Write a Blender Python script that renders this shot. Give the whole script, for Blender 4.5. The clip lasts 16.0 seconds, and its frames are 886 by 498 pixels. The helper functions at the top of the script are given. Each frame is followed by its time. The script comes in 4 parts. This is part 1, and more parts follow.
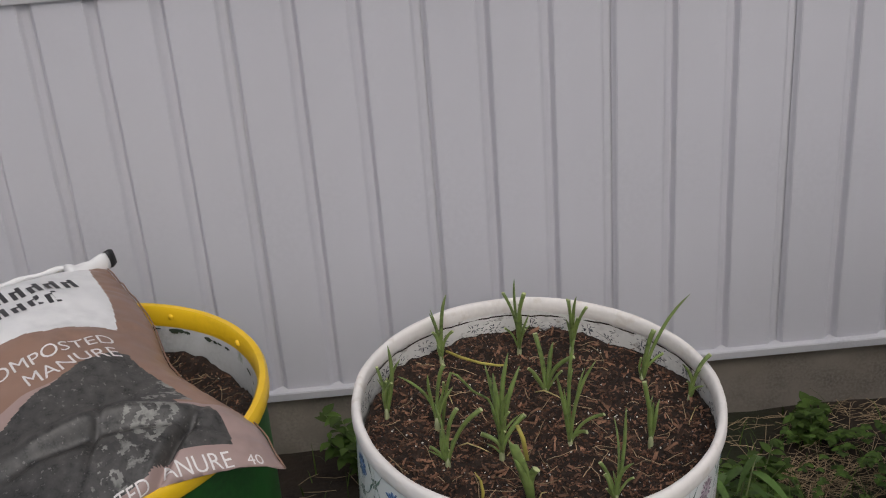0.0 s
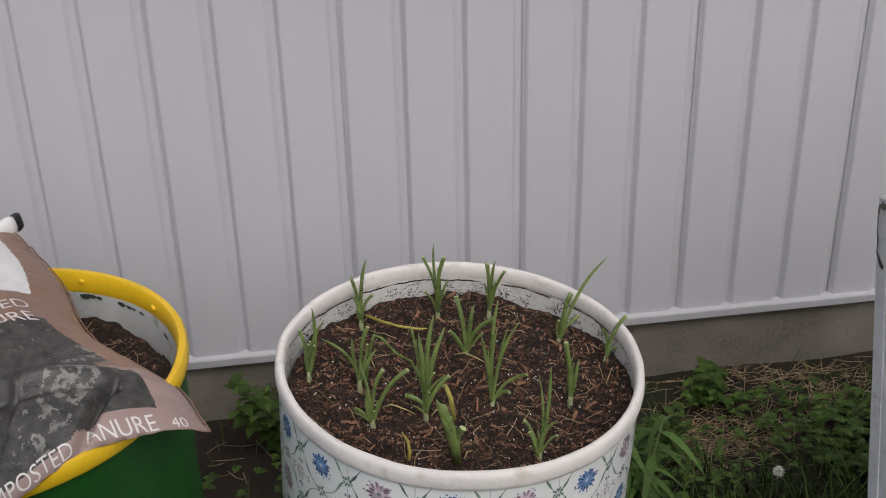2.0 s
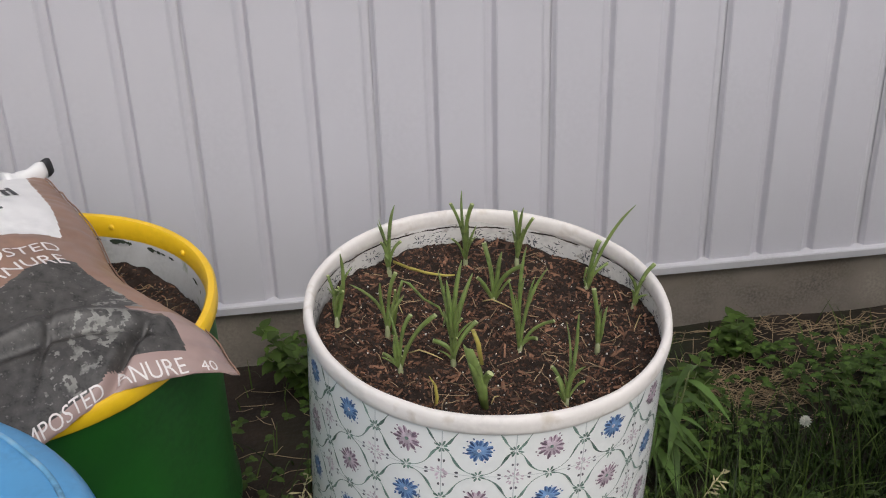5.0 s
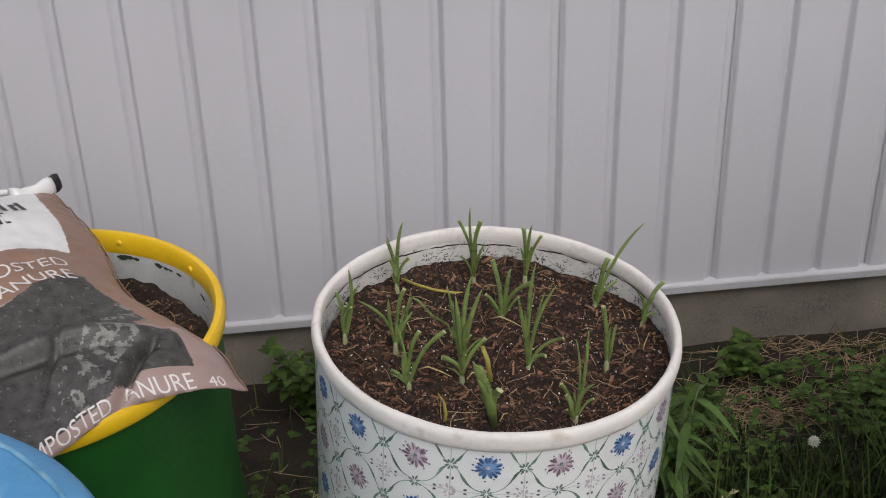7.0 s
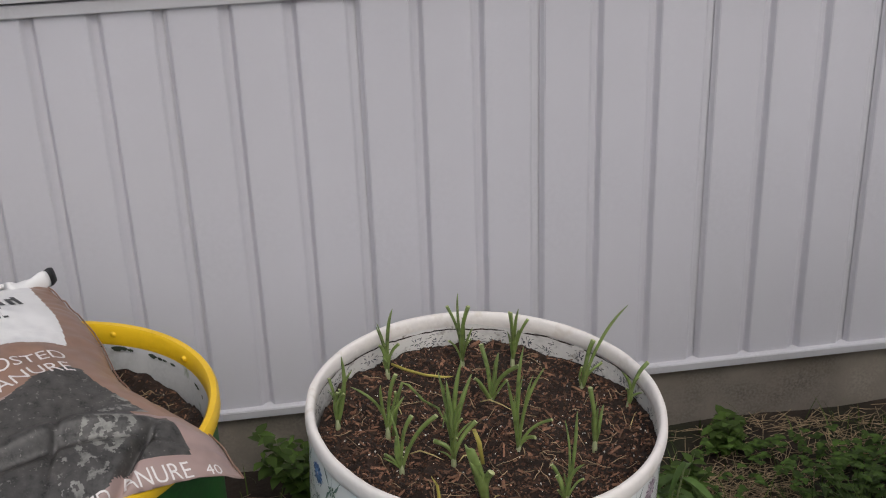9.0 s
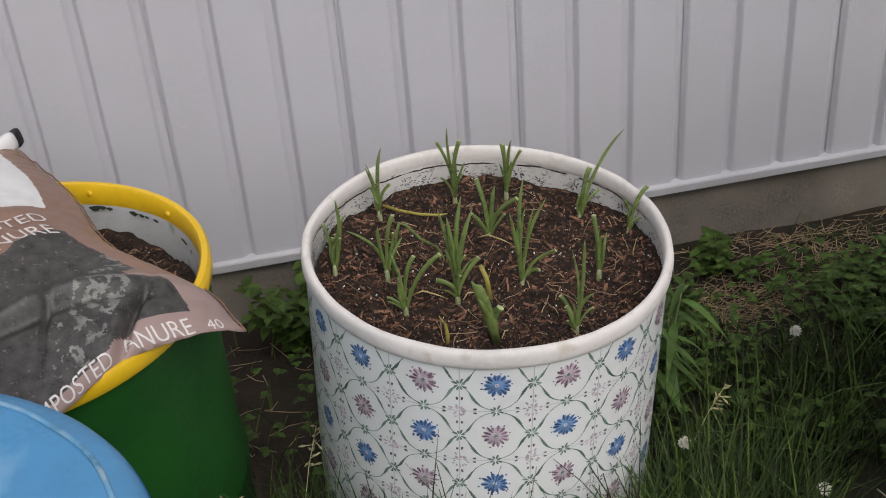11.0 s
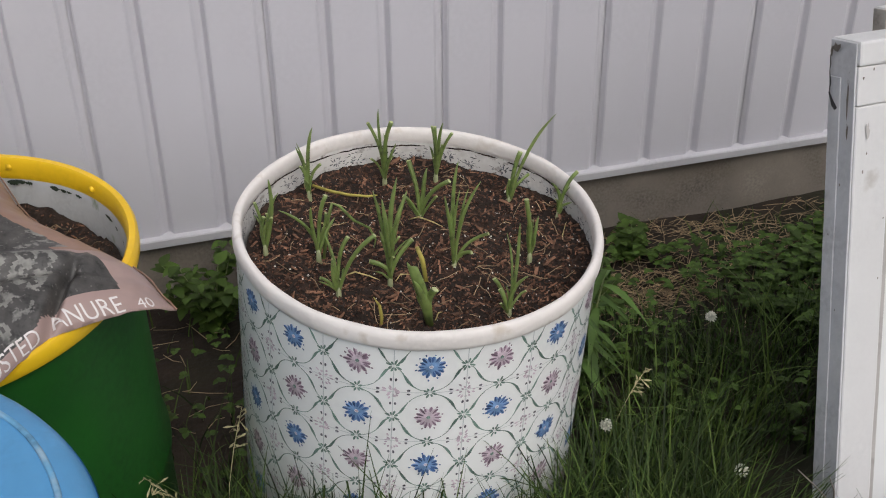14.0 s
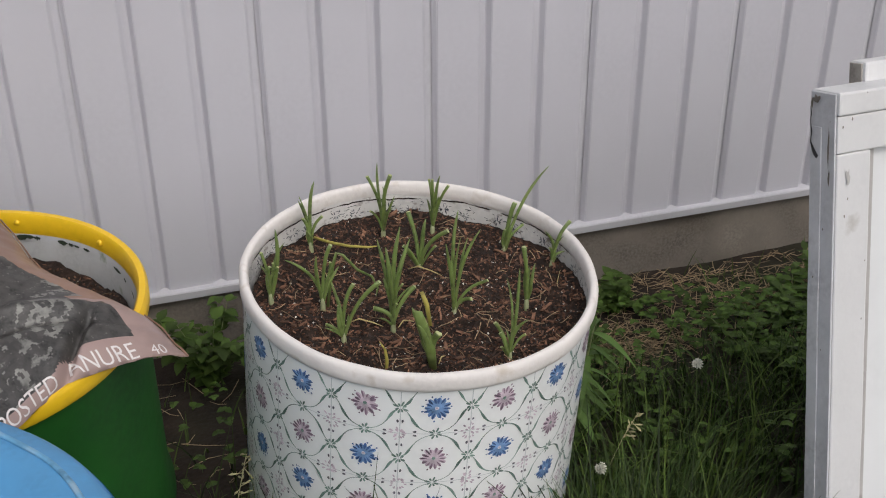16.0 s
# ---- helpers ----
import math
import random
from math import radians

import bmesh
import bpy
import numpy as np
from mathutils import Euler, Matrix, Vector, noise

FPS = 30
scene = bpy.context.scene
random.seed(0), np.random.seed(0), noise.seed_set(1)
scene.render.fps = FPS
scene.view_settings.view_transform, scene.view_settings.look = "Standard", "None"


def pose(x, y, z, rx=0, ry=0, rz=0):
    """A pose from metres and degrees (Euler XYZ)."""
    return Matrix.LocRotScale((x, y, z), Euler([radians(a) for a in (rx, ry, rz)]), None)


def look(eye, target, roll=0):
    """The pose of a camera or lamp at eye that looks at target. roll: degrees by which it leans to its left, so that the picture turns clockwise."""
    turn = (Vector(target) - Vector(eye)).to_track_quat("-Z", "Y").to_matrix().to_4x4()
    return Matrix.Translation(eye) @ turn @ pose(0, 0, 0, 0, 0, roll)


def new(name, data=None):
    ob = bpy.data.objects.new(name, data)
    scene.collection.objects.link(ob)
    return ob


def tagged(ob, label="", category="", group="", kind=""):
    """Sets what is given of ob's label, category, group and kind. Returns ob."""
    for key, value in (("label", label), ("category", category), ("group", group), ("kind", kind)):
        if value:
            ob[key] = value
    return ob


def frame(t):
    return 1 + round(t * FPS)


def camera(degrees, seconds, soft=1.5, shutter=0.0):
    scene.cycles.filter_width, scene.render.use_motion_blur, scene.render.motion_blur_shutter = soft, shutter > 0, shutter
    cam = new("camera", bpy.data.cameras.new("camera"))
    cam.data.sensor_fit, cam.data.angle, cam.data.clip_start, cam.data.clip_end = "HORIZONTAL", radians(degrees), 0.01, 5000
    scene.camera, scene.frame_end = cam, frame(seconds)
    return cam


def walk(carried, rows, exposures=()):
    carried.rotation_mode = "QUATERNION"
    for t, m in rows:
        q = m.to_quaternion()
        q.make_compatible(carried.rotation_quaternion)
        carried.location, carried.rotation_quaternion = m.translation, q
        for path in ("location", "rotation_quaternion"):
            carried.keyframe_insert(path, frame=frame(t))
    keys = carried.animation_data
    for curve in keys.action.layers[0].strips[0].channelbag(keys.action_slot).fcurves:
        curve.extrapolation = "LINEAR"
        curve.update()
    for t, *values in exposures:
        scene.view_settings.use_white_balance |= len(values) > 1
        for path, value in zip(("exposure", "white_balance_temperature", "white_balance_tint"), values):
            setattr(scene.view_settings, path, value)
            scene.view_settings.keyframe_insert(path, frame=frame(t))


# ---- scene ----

# ---- camera ----
cam = camera(40.62, 16.0, soft=1.1)
PATH = [
    (0, pose(-0.0647, -2.3368, 1.6568, 63.756, 4.010, -3.707)),
    (0.5, pose(-0.1117, -2.3771, 1.6528, 63.082, 2.474, -7.040)),
    (1, pose(-0.1229, -2.3725, 1.6443, 61.927, 2.170, -7.730)),
    (1.5, pose(-0.1246, -2.3570, 1.6439, 61.673, 1.938, -8.384)),
    (2, pose(-0.1385, -2.3490, 1.6448, 62.451, 1.210, -8.852)),
    (2.5, pose(-0.1403, -2.3570, 1.6413, 62.563, 1.540, -8.329)),
    (3, pose(-0.1400, -2.3646, 1.6401, 61.554, 1.855, -7.965)),
    (3.2, pose(-0.1360, -2.3581, 1.6309, 60.456, 2.201, -7.836)),
    (5.3, pose(-0.1442, -2.3530, 1.6351, 60.280, 1.485, -7.605)),
    (5.5, pose(-0.1455, -2.3623, 1.6427, 61.536, 1.672, -7.901)),
    (6, pose(-0.1420, -2.3726, 1.6465, 63.692, 1.152, -7.601)),
    (6.5, pose(-0.1451, -2.3650, 1.6438, 62.617, 1.355, -7.345)),
    (7, pose(-0.1530, -2.3522, 1.6240, 61.349, 1.378, -7.396)),
    (7.5, pose(-0.1562, -2.3413, 1.6247, 59.808, 1.071, -7.345)),
    (8, pose(-0.1549, -2.3520, 1.6503, 63.262, 1.756, -7.523)),
    (8.5, pose(-0.1657, -2.3711, 1.6621, 66.268, 1.773, -8.170)),
    (9, pose(-0.1735, -2.3941, 1.6542, 65.250, 1.890, -8.775)),
    (9.5, pose(-0.1617, -2.3454, 1.6275, 61.460, 1.845, -8.703)),
    (9.7, pose(-0.1482, -2.3179, 1.6243, 60.323, 2.509, -7.663)),
    (11.8, pose(-0.2941, -2.3314, 1.6142, 56.538, 2.632, -16.032)),
    (12, pose(-0.2998, -2.3278, 1.6130, 56.276, 1.236, -16.096)),
    (12.5, pose(-0.2843, -2.3214, 1.6101, 55.620, -0.262, -16.497)),
    (13, pose(-0.2830, -2.3132, 1.6124, 55.630, -0.422, -16.336)),
    (13.5, pose(-0.2856, -2.3176, 1.6170, 56.387, 0.063, -16.424)),
    (14, pose(-0.2880, -2.3146, 1.6174, 56.570, 0.488, -16.262)),
    (14.5, pose(-0.3177, -2.3182, 1.6340, 58.278, 0.536, -15.954)),
    (15, pose(-0.3383, -2.3296, 1.6385, 60.528, 0.714, -16.145)),
    (15.5, pose(-0.3536, -2.3526, 1.6348, 59.825, 0.650, -16.829)),
    (16, pose(-0.3563, -2.3698, 1.6260, 59.799, 0.239, -17.854)),
]
walk(cam, PATH, exposures=[
    (0.0, -0.42, 6260, 10), (2.0, -0.27, 6260, 10), (3.2, -0.23, 6260, 10), (5.5, -0.02, 6260, 10), (7.0, -0.19, 6260, 10),
    (8.5, -0.18, 6260, 10), (9.0, -0.28, 6260, 10), (9.5, -0.42, 6260, 10), (12.0, -0.07, 6260, 10), (13.5, -0.08, 6260, 10), (15.0, -0.04, 6260, 10), (16.0, -0.09, 6260, 10)])

# ---- world and light: bright overcast sky ----
world = bpy.data.worlds.new("overcast_sky")
scene.world = world
world.use_nodes = True
wn = world.node_tree.nodes
sky = wn.new("ShaderNodeTexSky")
sky.sky_type = "NISHITA"
sky.sun_disc = False
sky.sun_elevation = radians(48)
sky.sun_rotation = radians(171)
sky.air_density, sky.dust_density, sky.ozone_density = 1.0, 6.0, 1.0
grey = wn.new("ShaderNodeHueSaturation")
grey.inputs["Saturation"].default_value = 0.60
world.node_tree.links.new(sky.outputs[0], grey.inputs["Color"])
world.node_tree.links.new(grey.outputs[0], wn["Background"].inputs[0])
wn["Background"].inputs[1].default_value = 0.112

sun_data = bpy.data.lights.new("sun", "SUN")
sun_data.energy, sun_data.angle, sun_data.color = 0.75, radians(70), (1.0, 0.985, 0.98)
sun = new("sun", sun_data)
sun.matrix_world = look((0.7, -4.4, 5.2), (0.0, 0.0, 0.0))


# ---- material helpers ----
def mat(name, base, rough=0.6, var=0.12, scale=12.0, fine=120.0, bump=0.2, bump_scale=60.0, metal=0.0,
        second=None, second_at=0.62, second_scale=5.0, per_object=0.0, per_island=0.0, sheen=0.0, trans=0.0, spec=0.5, edge=0.08):
    """A surface with variation at two scales, an optional patchy second colour and fine relief."""
    m = bpy.data.materials.new(name)
    m.use_nodes = True
    n, l = m.node_tree.nodes, m.node_tree.links
    b = n["Principled BSDF"]
    b.inputs["Roughness"].default_value = rough
    b.inputs["Metallic"].default_value = metal
    b.inputs["Specular IOR Level"].default_value = spec
    tc = n.new("ShaderNodeTexCoord")

    def tex(s, detail=4.0):
        t = n.new("ShaderNodeTexNoise")
        t.inputs["Scale"].default_value, t.inputs["Detail"].default_value = s, detail
        l.new(tc.outputs["Object"], t.inputs["Vector"])
        return t

    def mix(a, c, fac, kind="MIX"):
        x = n.new("ShaderNodeMix")
        x.data_type, x.blend_type = "RGBA", kind
        for sock, v in ((x.inputs[0], fac), (x.inputs[6], a), (x.inputs[7], c)):
            if hasattr(v, "links"):
                l.new(v, sock)
            else:
                sock.default_value = v
        return x.outputs[2]

    def ramp(src, lo, hi):
        r = n.new("ShaderNodeMapRange")
        r.inputs[1].default_value, r.inputs[2].default_value = lo, hi
        l.new(src, r.inputs[0])
        return r.outputs[0]

    col = (*base, 1)
    dark = tuple(max(0, c * (1 - 2.2 * var)) for c in base) + (1,)
    light = tuple(min(1, c * (1 + 1.4 * var)) for c in base) + (1,)
    c1 = mix(dark, light, ramp(tex(scale).outputs["Fac"], 0.3, 0.7))
    c2 = mix(c1, col, ramp(tex(fine, 2.0).outputs["Fac"], 0.35, 0.7))
    if second:
        c2 = mix(c2, (*second, 1), ramp(tex(second_scale, 6.0).outputs["Fac"], second_at, second_at + edge))
    if per_object or per_island:
        src = n.new("ShaderNodeObjectInfo").outputs["Random"] if per_object else n.new("ShaderNodeNewGeometry").outputs["Random Per Island"]
        k = per_object or per_island
        hv = n.new("ShaderNodeHueSaturation")
        l.new(c2, hv.inputs["Color"])
        r = n.new("ShaderNodeMapRange")
        r.inputs[3].default_value, r.inputs[4].default_value = 1 - k, 1 + k
        l.new(src, r.inputs[0])
        l.new(r.outputs[0], hv.inputs["Value"])
        c2 = hv.outputs[0]
    l.new(c2, b.inputs["Base Color"])
    if bump:
        bp = n.new("ShaderNodeBump")
        bp.inputs["Strength"].default_value, bp.inputs["Distance"].default_value = bump, 0.004
        l.new(tex(bump_scale, 6.0).outputs["Fac"], bp.inputs["Height"])
        l.new(bp.outputs[0], b.inputs["Normal"])
    if trans:
        b.inputs["Subsurface Weight"].default_value = trans
        b.inputs["Subsurface Radius"].default_value = (0.004, 0.008, 0.002)
        b.inputs["Subsurface Scale"].default_value = 0.5
    return m


M = dict(
    siding=mat("vinyl_siding", (0.585, 0.572, 0.61), 0.42, 0.03, 2.5, 90, 0.04, 14, second=(0.555, 0.538, 0.572), second_at=0.6, second_scale=1.3, edge=0.3),
    upper=mat("vinyl_siding_upper", (0.80, 0.79, 0.80), 0.42, 0.02, 2.5, 90, 0.04, 14),
    trim=mat("vinyl_trim", (0.58, 0.57, 0.59), 0.4, 0.05, 6, 150, 0.06, 30),
    backing=mat("sheathing", (0.05, 0.05, 0.05), 0.9),
    concrete=mat("concrete", (0.23, 0.20, 0.165), 0.9, 0.22, 7, 160, 0.5, 45, second=(0.15, 0.122, 0.09), second_at=0.52, second_scale=3.0, edge=0.25),
    earth=mat("earth", (0.030, 0.020, 0.0125), 0.95, 0.40, 9, 120, 1.0, 60, second=(0.020, 0.024, 0.008), second_at=0.46, second_scale=2.5, edge=0.2),
    # soil colour; also paints the shadow ring below the barrel's rim
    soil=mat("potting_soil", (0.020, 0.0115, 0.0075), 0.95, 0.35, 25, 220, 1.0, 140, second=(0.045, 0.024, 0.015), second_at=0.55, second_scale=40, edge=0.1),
    bark=mat("bark_chip", (0.162, 0.083, 0.049), 0.85, 0.4, 60, 300, 0.5, 200, per_island=0.92),
    bark_red=mat("red_bark_crumb", (0.085, 0.039, 0.022), 0.95, 0.3, 60, 300, 0.4, 200, per_island=0.9),
    perlite=mat("perlite", (0.72, 0.68, 0.62), 0.9, 0.1, 90, 300, 0.2, 200, per_island=0.3),
    straw=mat("straw", (0.36, 0.26, 0.15), 0.8, 0.25, 40, 200, 0.1, 100, per_island=0.45),
    rim_white=mat("aged_white_plastic", (0.80, 0.755, 0.715), 0.8, 0.06, 8, 100, 0.35, 70, second=(0.62, 0.555, 0.48), second_at=0.57, second_scale=26, edge=0.15),
    wrap=mat("printed_vinyl_wrap", (0.88, 0.89, 0.875), 0.32, 0.03, 6, 80, 0.05, 30, second=(0.72, 0.735, 0.71), second_at=0.62, second_scale=5, edge=0.25),
    liner=mat("stained_liner", (0.66, 0.64, 0.61), 0.6, 0.12, 14, 120, 0.3, 70, second=(0.22, 0.19, 0.16), second_at=0.60, second_scale=60, edge=0.12),
    ink_blue=mat("blue_ink", (0.055, 0.115, 0.28), 0.35, 0.3, 90, 300, 0.0, per_island=0.35),
    ink_blue_pale=mat("pale_blue_ink", (0.20, 0.33, 0.56), 0.35, 0.2, 90, 300, 0.0, per_island=0.2),
    ink_pink=mat("mauve_ink", (0.23, 0.16, 0.21), 0.35, 0.3, 90, 300, 0.0, per_island=0.4),
    ink_pink_pale=mat("pale_mauve_ink", (0.60, 0.50, 0.56), 0.35, 0.2, 90, 300, 0.0, per_island=0.2),
    ink_green=mat("green_ink", (0.165, 0.255, 0.215), 0.35, 0.3, 60, 300, 0.0, per_island=0.3),
    ink_dark=mat("dirty_dark_ink", (0.055, 0.06, 0.075), 0.5, 0.3, 60, 300, 0.0, per_island=0.6),
    ink_dot=mat("sepia_ink", (0.13, 0.125, 0.15), 0.35, 0.3, 60, 300, 0.0, per_island=0.4),
    ink_joint=mat("pale_grey_ink", (0.58, 0.61, 0.61), 0.4, 0.1, 60, 300, 0.0),
    yellow=mat("yellow_paint", (0.86, 0.54, 0.014), 0.38, 0.05, 9, 90, 0.12, 60, second=(0.74, 0.43, 0.012), second_at=0.66, second_scale=7, edge=0.2),
    green=mat("green_paint", (0.010, 0.084, 0.008), 0.5, 0.22, 5, 90, 0.2, 35, second=(0.007, 0.055, 0.008), second_at=0.5, second_scale=4, edge=0.3),
    drum_white=mat("scuffed_white_plastic", (0.56, 0.57, 0.57), 0.5, 0.1, 12, 140, 0.2, 60, second=(0.16, 0.22, 0.10), second_at=0.66, second_scale=16, edge=0.08),
    moss=mat("green_grime", (0.035, 0.05, 0.03), 0.9, 0.3, 40, 200, 0.3, 90),
    blue=mat("blue_plastic", (0.085, 0.30, 0.56), 0.42, 0.12, 7, 120, 0.12, 60, second=(0.21, 0.44, 0.66), second_at=0.58, second_scale=9, edge=0.2),
    blue_pale=mat("scuffed_blue_plastic", (0.14, 0.36, 0.57), 0.5, 0.25, 20, 120, 0.15, 60, second=(0.33, 0.47, 0.58), second_at=0.50, second_scale=24, edge=0.2),
    bag=mat("tan_plastic_film", (0.36, 0.255, 0.23), 0.40, 0.07, 6, 60, 0.1, 22),
    bag_brown=mat("brown_plastic_film", (0.28, 0.165, 0.118), 0.40, 0.1, 6, 60, 0.1, 22),
    bag_white=mat("white_plastic_film", (0.78, 0.77, 0.76), 0.38, 0.04, 6, 60, 0.1, 22),
    bag_grey=mat("printed_soil_picture", (0.058, 0.054, 0.050), 0.42, 0.42, 55, 260, 0.15, 30, second=(0.15, 0.14, 0.13), second_at=0.63, second_scale=150, edge=0.05),
    bag_light=mat("printed_crumb_picture", (0.22, 0.215, 0.195), 0.42, 0.3, 40, 160, 0.1, 30, second=(0.045, 0.042, 0.04), second_at=0.5, second_scale=48, edge=0.05),
    print_black=mat("black_print", (0.02, 0.02, 0.022), 0.4, 0.2, 30, 90, 0.0),
    print_white=mat("white_print", (0.74, 0.70, 0.68), 0.4, 0.1, 40, 90, 0.0),
    onion=mat("onion_leaf", (0.168, 0.228, 0.066), 0.42, 0.32, 22, 90, 0.15, 120, per_island=0.36, trans=0.15),
    onion_yellow=mat("yellowing_onion_leaf", (0.42, 0.36, 0.08), 0.5, 0.25, 30, 120, 0.1, 90),
    onion_base=mat("pale_onion_base", (0.34, 0.37, 0.20), 0.5, 0.2, 40, 120, 0.1, 100),
    onion_cut=mat("cut_onion_end", (0.46, 0.50, 0.24), 0.5, 0.15, 60, 120, 0.0),
    onion_dry=mat("dry_onion_leaf", (0.55, 0.45, 0.20), 0.7, 0.2, 40, 120, 0.1, 90, per_island=0.3),
    grass=mat("grass_blade", (0.029, 0.053, 0.009), 0.65, 0.25, 3, 40, 0.0, per_island=0.7, trans=0.1, spec=0.25),
    grass_light=mat("grass_blade_light", (0.070, 0.106, 0.020), 0.6, 0.25, 3, 40, 0.0, per_island=0.6, trans=0.1, spec=0.25),
    clover=mat("clover_leaf", (0.064, 0.112, 0.018), 0.65, 0.25, 4, 40, 0.0, per_island=0.45, trans=0.1, spec=0.25),
    weed=mat("weed_leaf", (0.064, 0.108, 0.018), 0.6, 0.2, 6, 60, 0.1, 90, per_island=0.35, per_object=0.0, trans=0.1, spec=0.25),
    weed_light=mat("pale_weed_leaf", (0.085, 0.148, 0.034), 0.55, 0.2, 6, 60, 0.1, 90, per_object=0.3, trans=0.1, spec=0.25),
    stem=mat("weed_stem", (0.14, 0.17, 0.06), 0.6, 0.2, 20, 90, 0.1, 90),
    bloom=mat("white_bloom", (0.75, 0.74, 0.64), 0.7, 0.1, 40, 120, 0.0, per_island=0.15),
    seed=mat("grass_seed_head", (0.42, 0.38, 0.21), 0.8, 0.2, 40, 120, 0.0, per_island=0.35),
    paint=mat("chipped_white_paint", (0.70, 0.695, 0.69), 0.45, 0.04, 7, 110, 0.22, 38, second=(0.52, 0.50, 0.47), second_at=0.655, second_scale=13, edge=0.09),
    grey_coat=mat("grey_weathered_paint", (0.46, 0.44, 0.42), 0.6, 0.1, 12, 120, 0.3, 50, second=(0.30, 0.28, 0.26), second_at=0.64, second_scale=14),
    edge_grey=mat("weathered_grey_paint", (0.62, 0.62, 0.63), 0.6, 0.12, 9, 120, 0.35, 45, second=(0.36, 0.355, 0.35), second_at=0.62, second_scale=9, edge=0.15),
    edge_worn=mat("bare_worn_wood_edge", (0.40, 0.37, 0.33), 0.8, 0.2, 14, 120, 0.4, 60, second=(0.12, 0.10, 0.08), second_at=0.50, second_scale=22, edge=0.15),
    bare=mat("weathered_bare_wood", (0.19, 0.165, 0.14), 0.85, 0.3, 25, 140, 0.5, 80, second=(0.06, 0.05, 0.045), second_at=0.6, second_scale=30),
    glass_paint=mat("whitewashed_pane", (0.80, 0.81, 0.81), 0.2, 0.03, 4, 50, 0.02, 10),
)

# ---- mesh helpers ----
Z0 = 0.62


def part(name, bm, material, parent=None, label=""):
    """One bmesh as one mesh object, smooth shaded below 40 degrees."""
    me = bpy.data.meshes.new(name)
    bm.to_mesh(me)
    bm.free()
    ob = new(name, me)
    for k in (material if isinstance(material, (list, tuple)) else [material]):
        me.materials.append(k)
    if parent is not None:
        ob.parent = parent
    if label:
        ob["label"] = label
    return ob


def smooth(ob, angle=40):
    me = ob.data
    for p in me.polygons:
        p.use_smooth = True
    bm = bmesh.new()
    bm.from_mesh(me)
    for e in bm.edges:
        if len(e.link_faces) == 2 and e.calc_face_angle(0) > radians(angle):
            e.smooth = False
    bm.to_mesh(me)
    bm.free()
    return ob


def raw(name, verts, faces, material, parent=None, label="", shade=False, indices=None):
    me = bpy.data.meshes.new(name)
    me.from_pydata(verts, [], faces)
    for k in (material if isinstance(material, (list, tuple)) else [material]):
        me.materials.append(k)
    if indices is not None:
        me.polygons.foreach_set("material_index", indices)
    if shade:
        me.polygons.foreach_set("use_smooth", [True] * len(faces))
    me.update()
    ob = new(name, me)
    if parent is not None:
        ob.parent = parent
    if label:
        ob["label"] = label
    return ob


def thing(name, label, category, at=(0, 0, 0), group="", kind=""):
    ob = new(name)
    ob.empty_display_size = 0.1
    ob.location = at
    return tagged(ob, label, category, group, kind)


def box(bm, lo, hi, bevel=0.0, seg=2):
    c = [(a + b) / 2 for a, b in zip(lo, hi)]
    s = [b - a for a, b in zip(lo, hi)]
    r = bmesh.ops.create_cube(bm, size=1, matrix=Matrix.LocRotScale(c, None, s))
    if bevel:
        vs = set(r["verts"])
        es = [e for e in bm.edges if e.verts[0] in vs and e.verts[1] in vs]
        bmesh.ops.bevel(bm, geom=es, offset=bevel, segments=seg, affect="EDGES", profile=0.6)


def lathe(profile, n=96, wobble=None, closed=False):
    """Verts and faces of a turned form from (radius, z) pairs."""
    vs, fs = [], []
    for i in range(n):
        a = 2 * math.pi * i / n
        for r, z in profile:
            k = wobble(a, z) if wobble else 0.0
            vs.append(((r + k) * math.cos(a), (r + k) * math.sin(a), z))
    m = len(profile)
    for i in range(n):
        j = (i + 1) % n
        for k in range(m if closed else m - 1):
            q = (k + 1) % m
            fs.append((i * m + k, j * m + k, j * m + q, i * m + q))
    return vs, fs


def tube(path, radii, sides=7, squash=1.0, cap=True):
    """Verts and faces of a tapered tube along a path."""
    vs, fs = [], []
    pts = [Vector(p) for p in path]
    for i, p in enumerate(pts):
        d = (pts[min(i + 1, len(pts) - 1)] - pts[max(i - 1, 0)]).normalized()
        u = d.cross(Vector((0.31, 0.95, 0.07))).normalized()
        v = d.cross(u)
        for k in range(sides):
            a = 2 * math.pi * k / sides
            vs.append(tuple(p + radii[i] * (math.cos(a) * u + squash * math.sin(a) * v)))
    for i in range(len(pts) - 1):
        for k in range(sides):
            q = (k + 1) % sides
            fs.append((i * sides + k, i * sides + q, (i + 1) * sides + q, (i + 1) * sides + k))
    if cap:
        fs.append(tuple(range(sides))[::-1])
        fs.append(tuple((len(pts) - 1) * sides + k for k in range(sides)))
    return vs, fs


def join(pieces):
    vs, fs = [], []
    for v, f in pieces:
        o = len(vs)
        vs += v
        fs += [tuple(i + o for i in q) for q in f]
    return vs, fs


def ground_z(x, y):
    base = 0.11 * min(max(-y, 0.0), 1.4)
    near = max(0.0, 1 - max(abs(x) - 2, 0, abs(y) - 3) * 0.5)
    return base + near * (0.014 * noise.noise((x * 4, y * 4, 0)) + 0.006 * noise.noise((x * 13, y * 13, 3)))


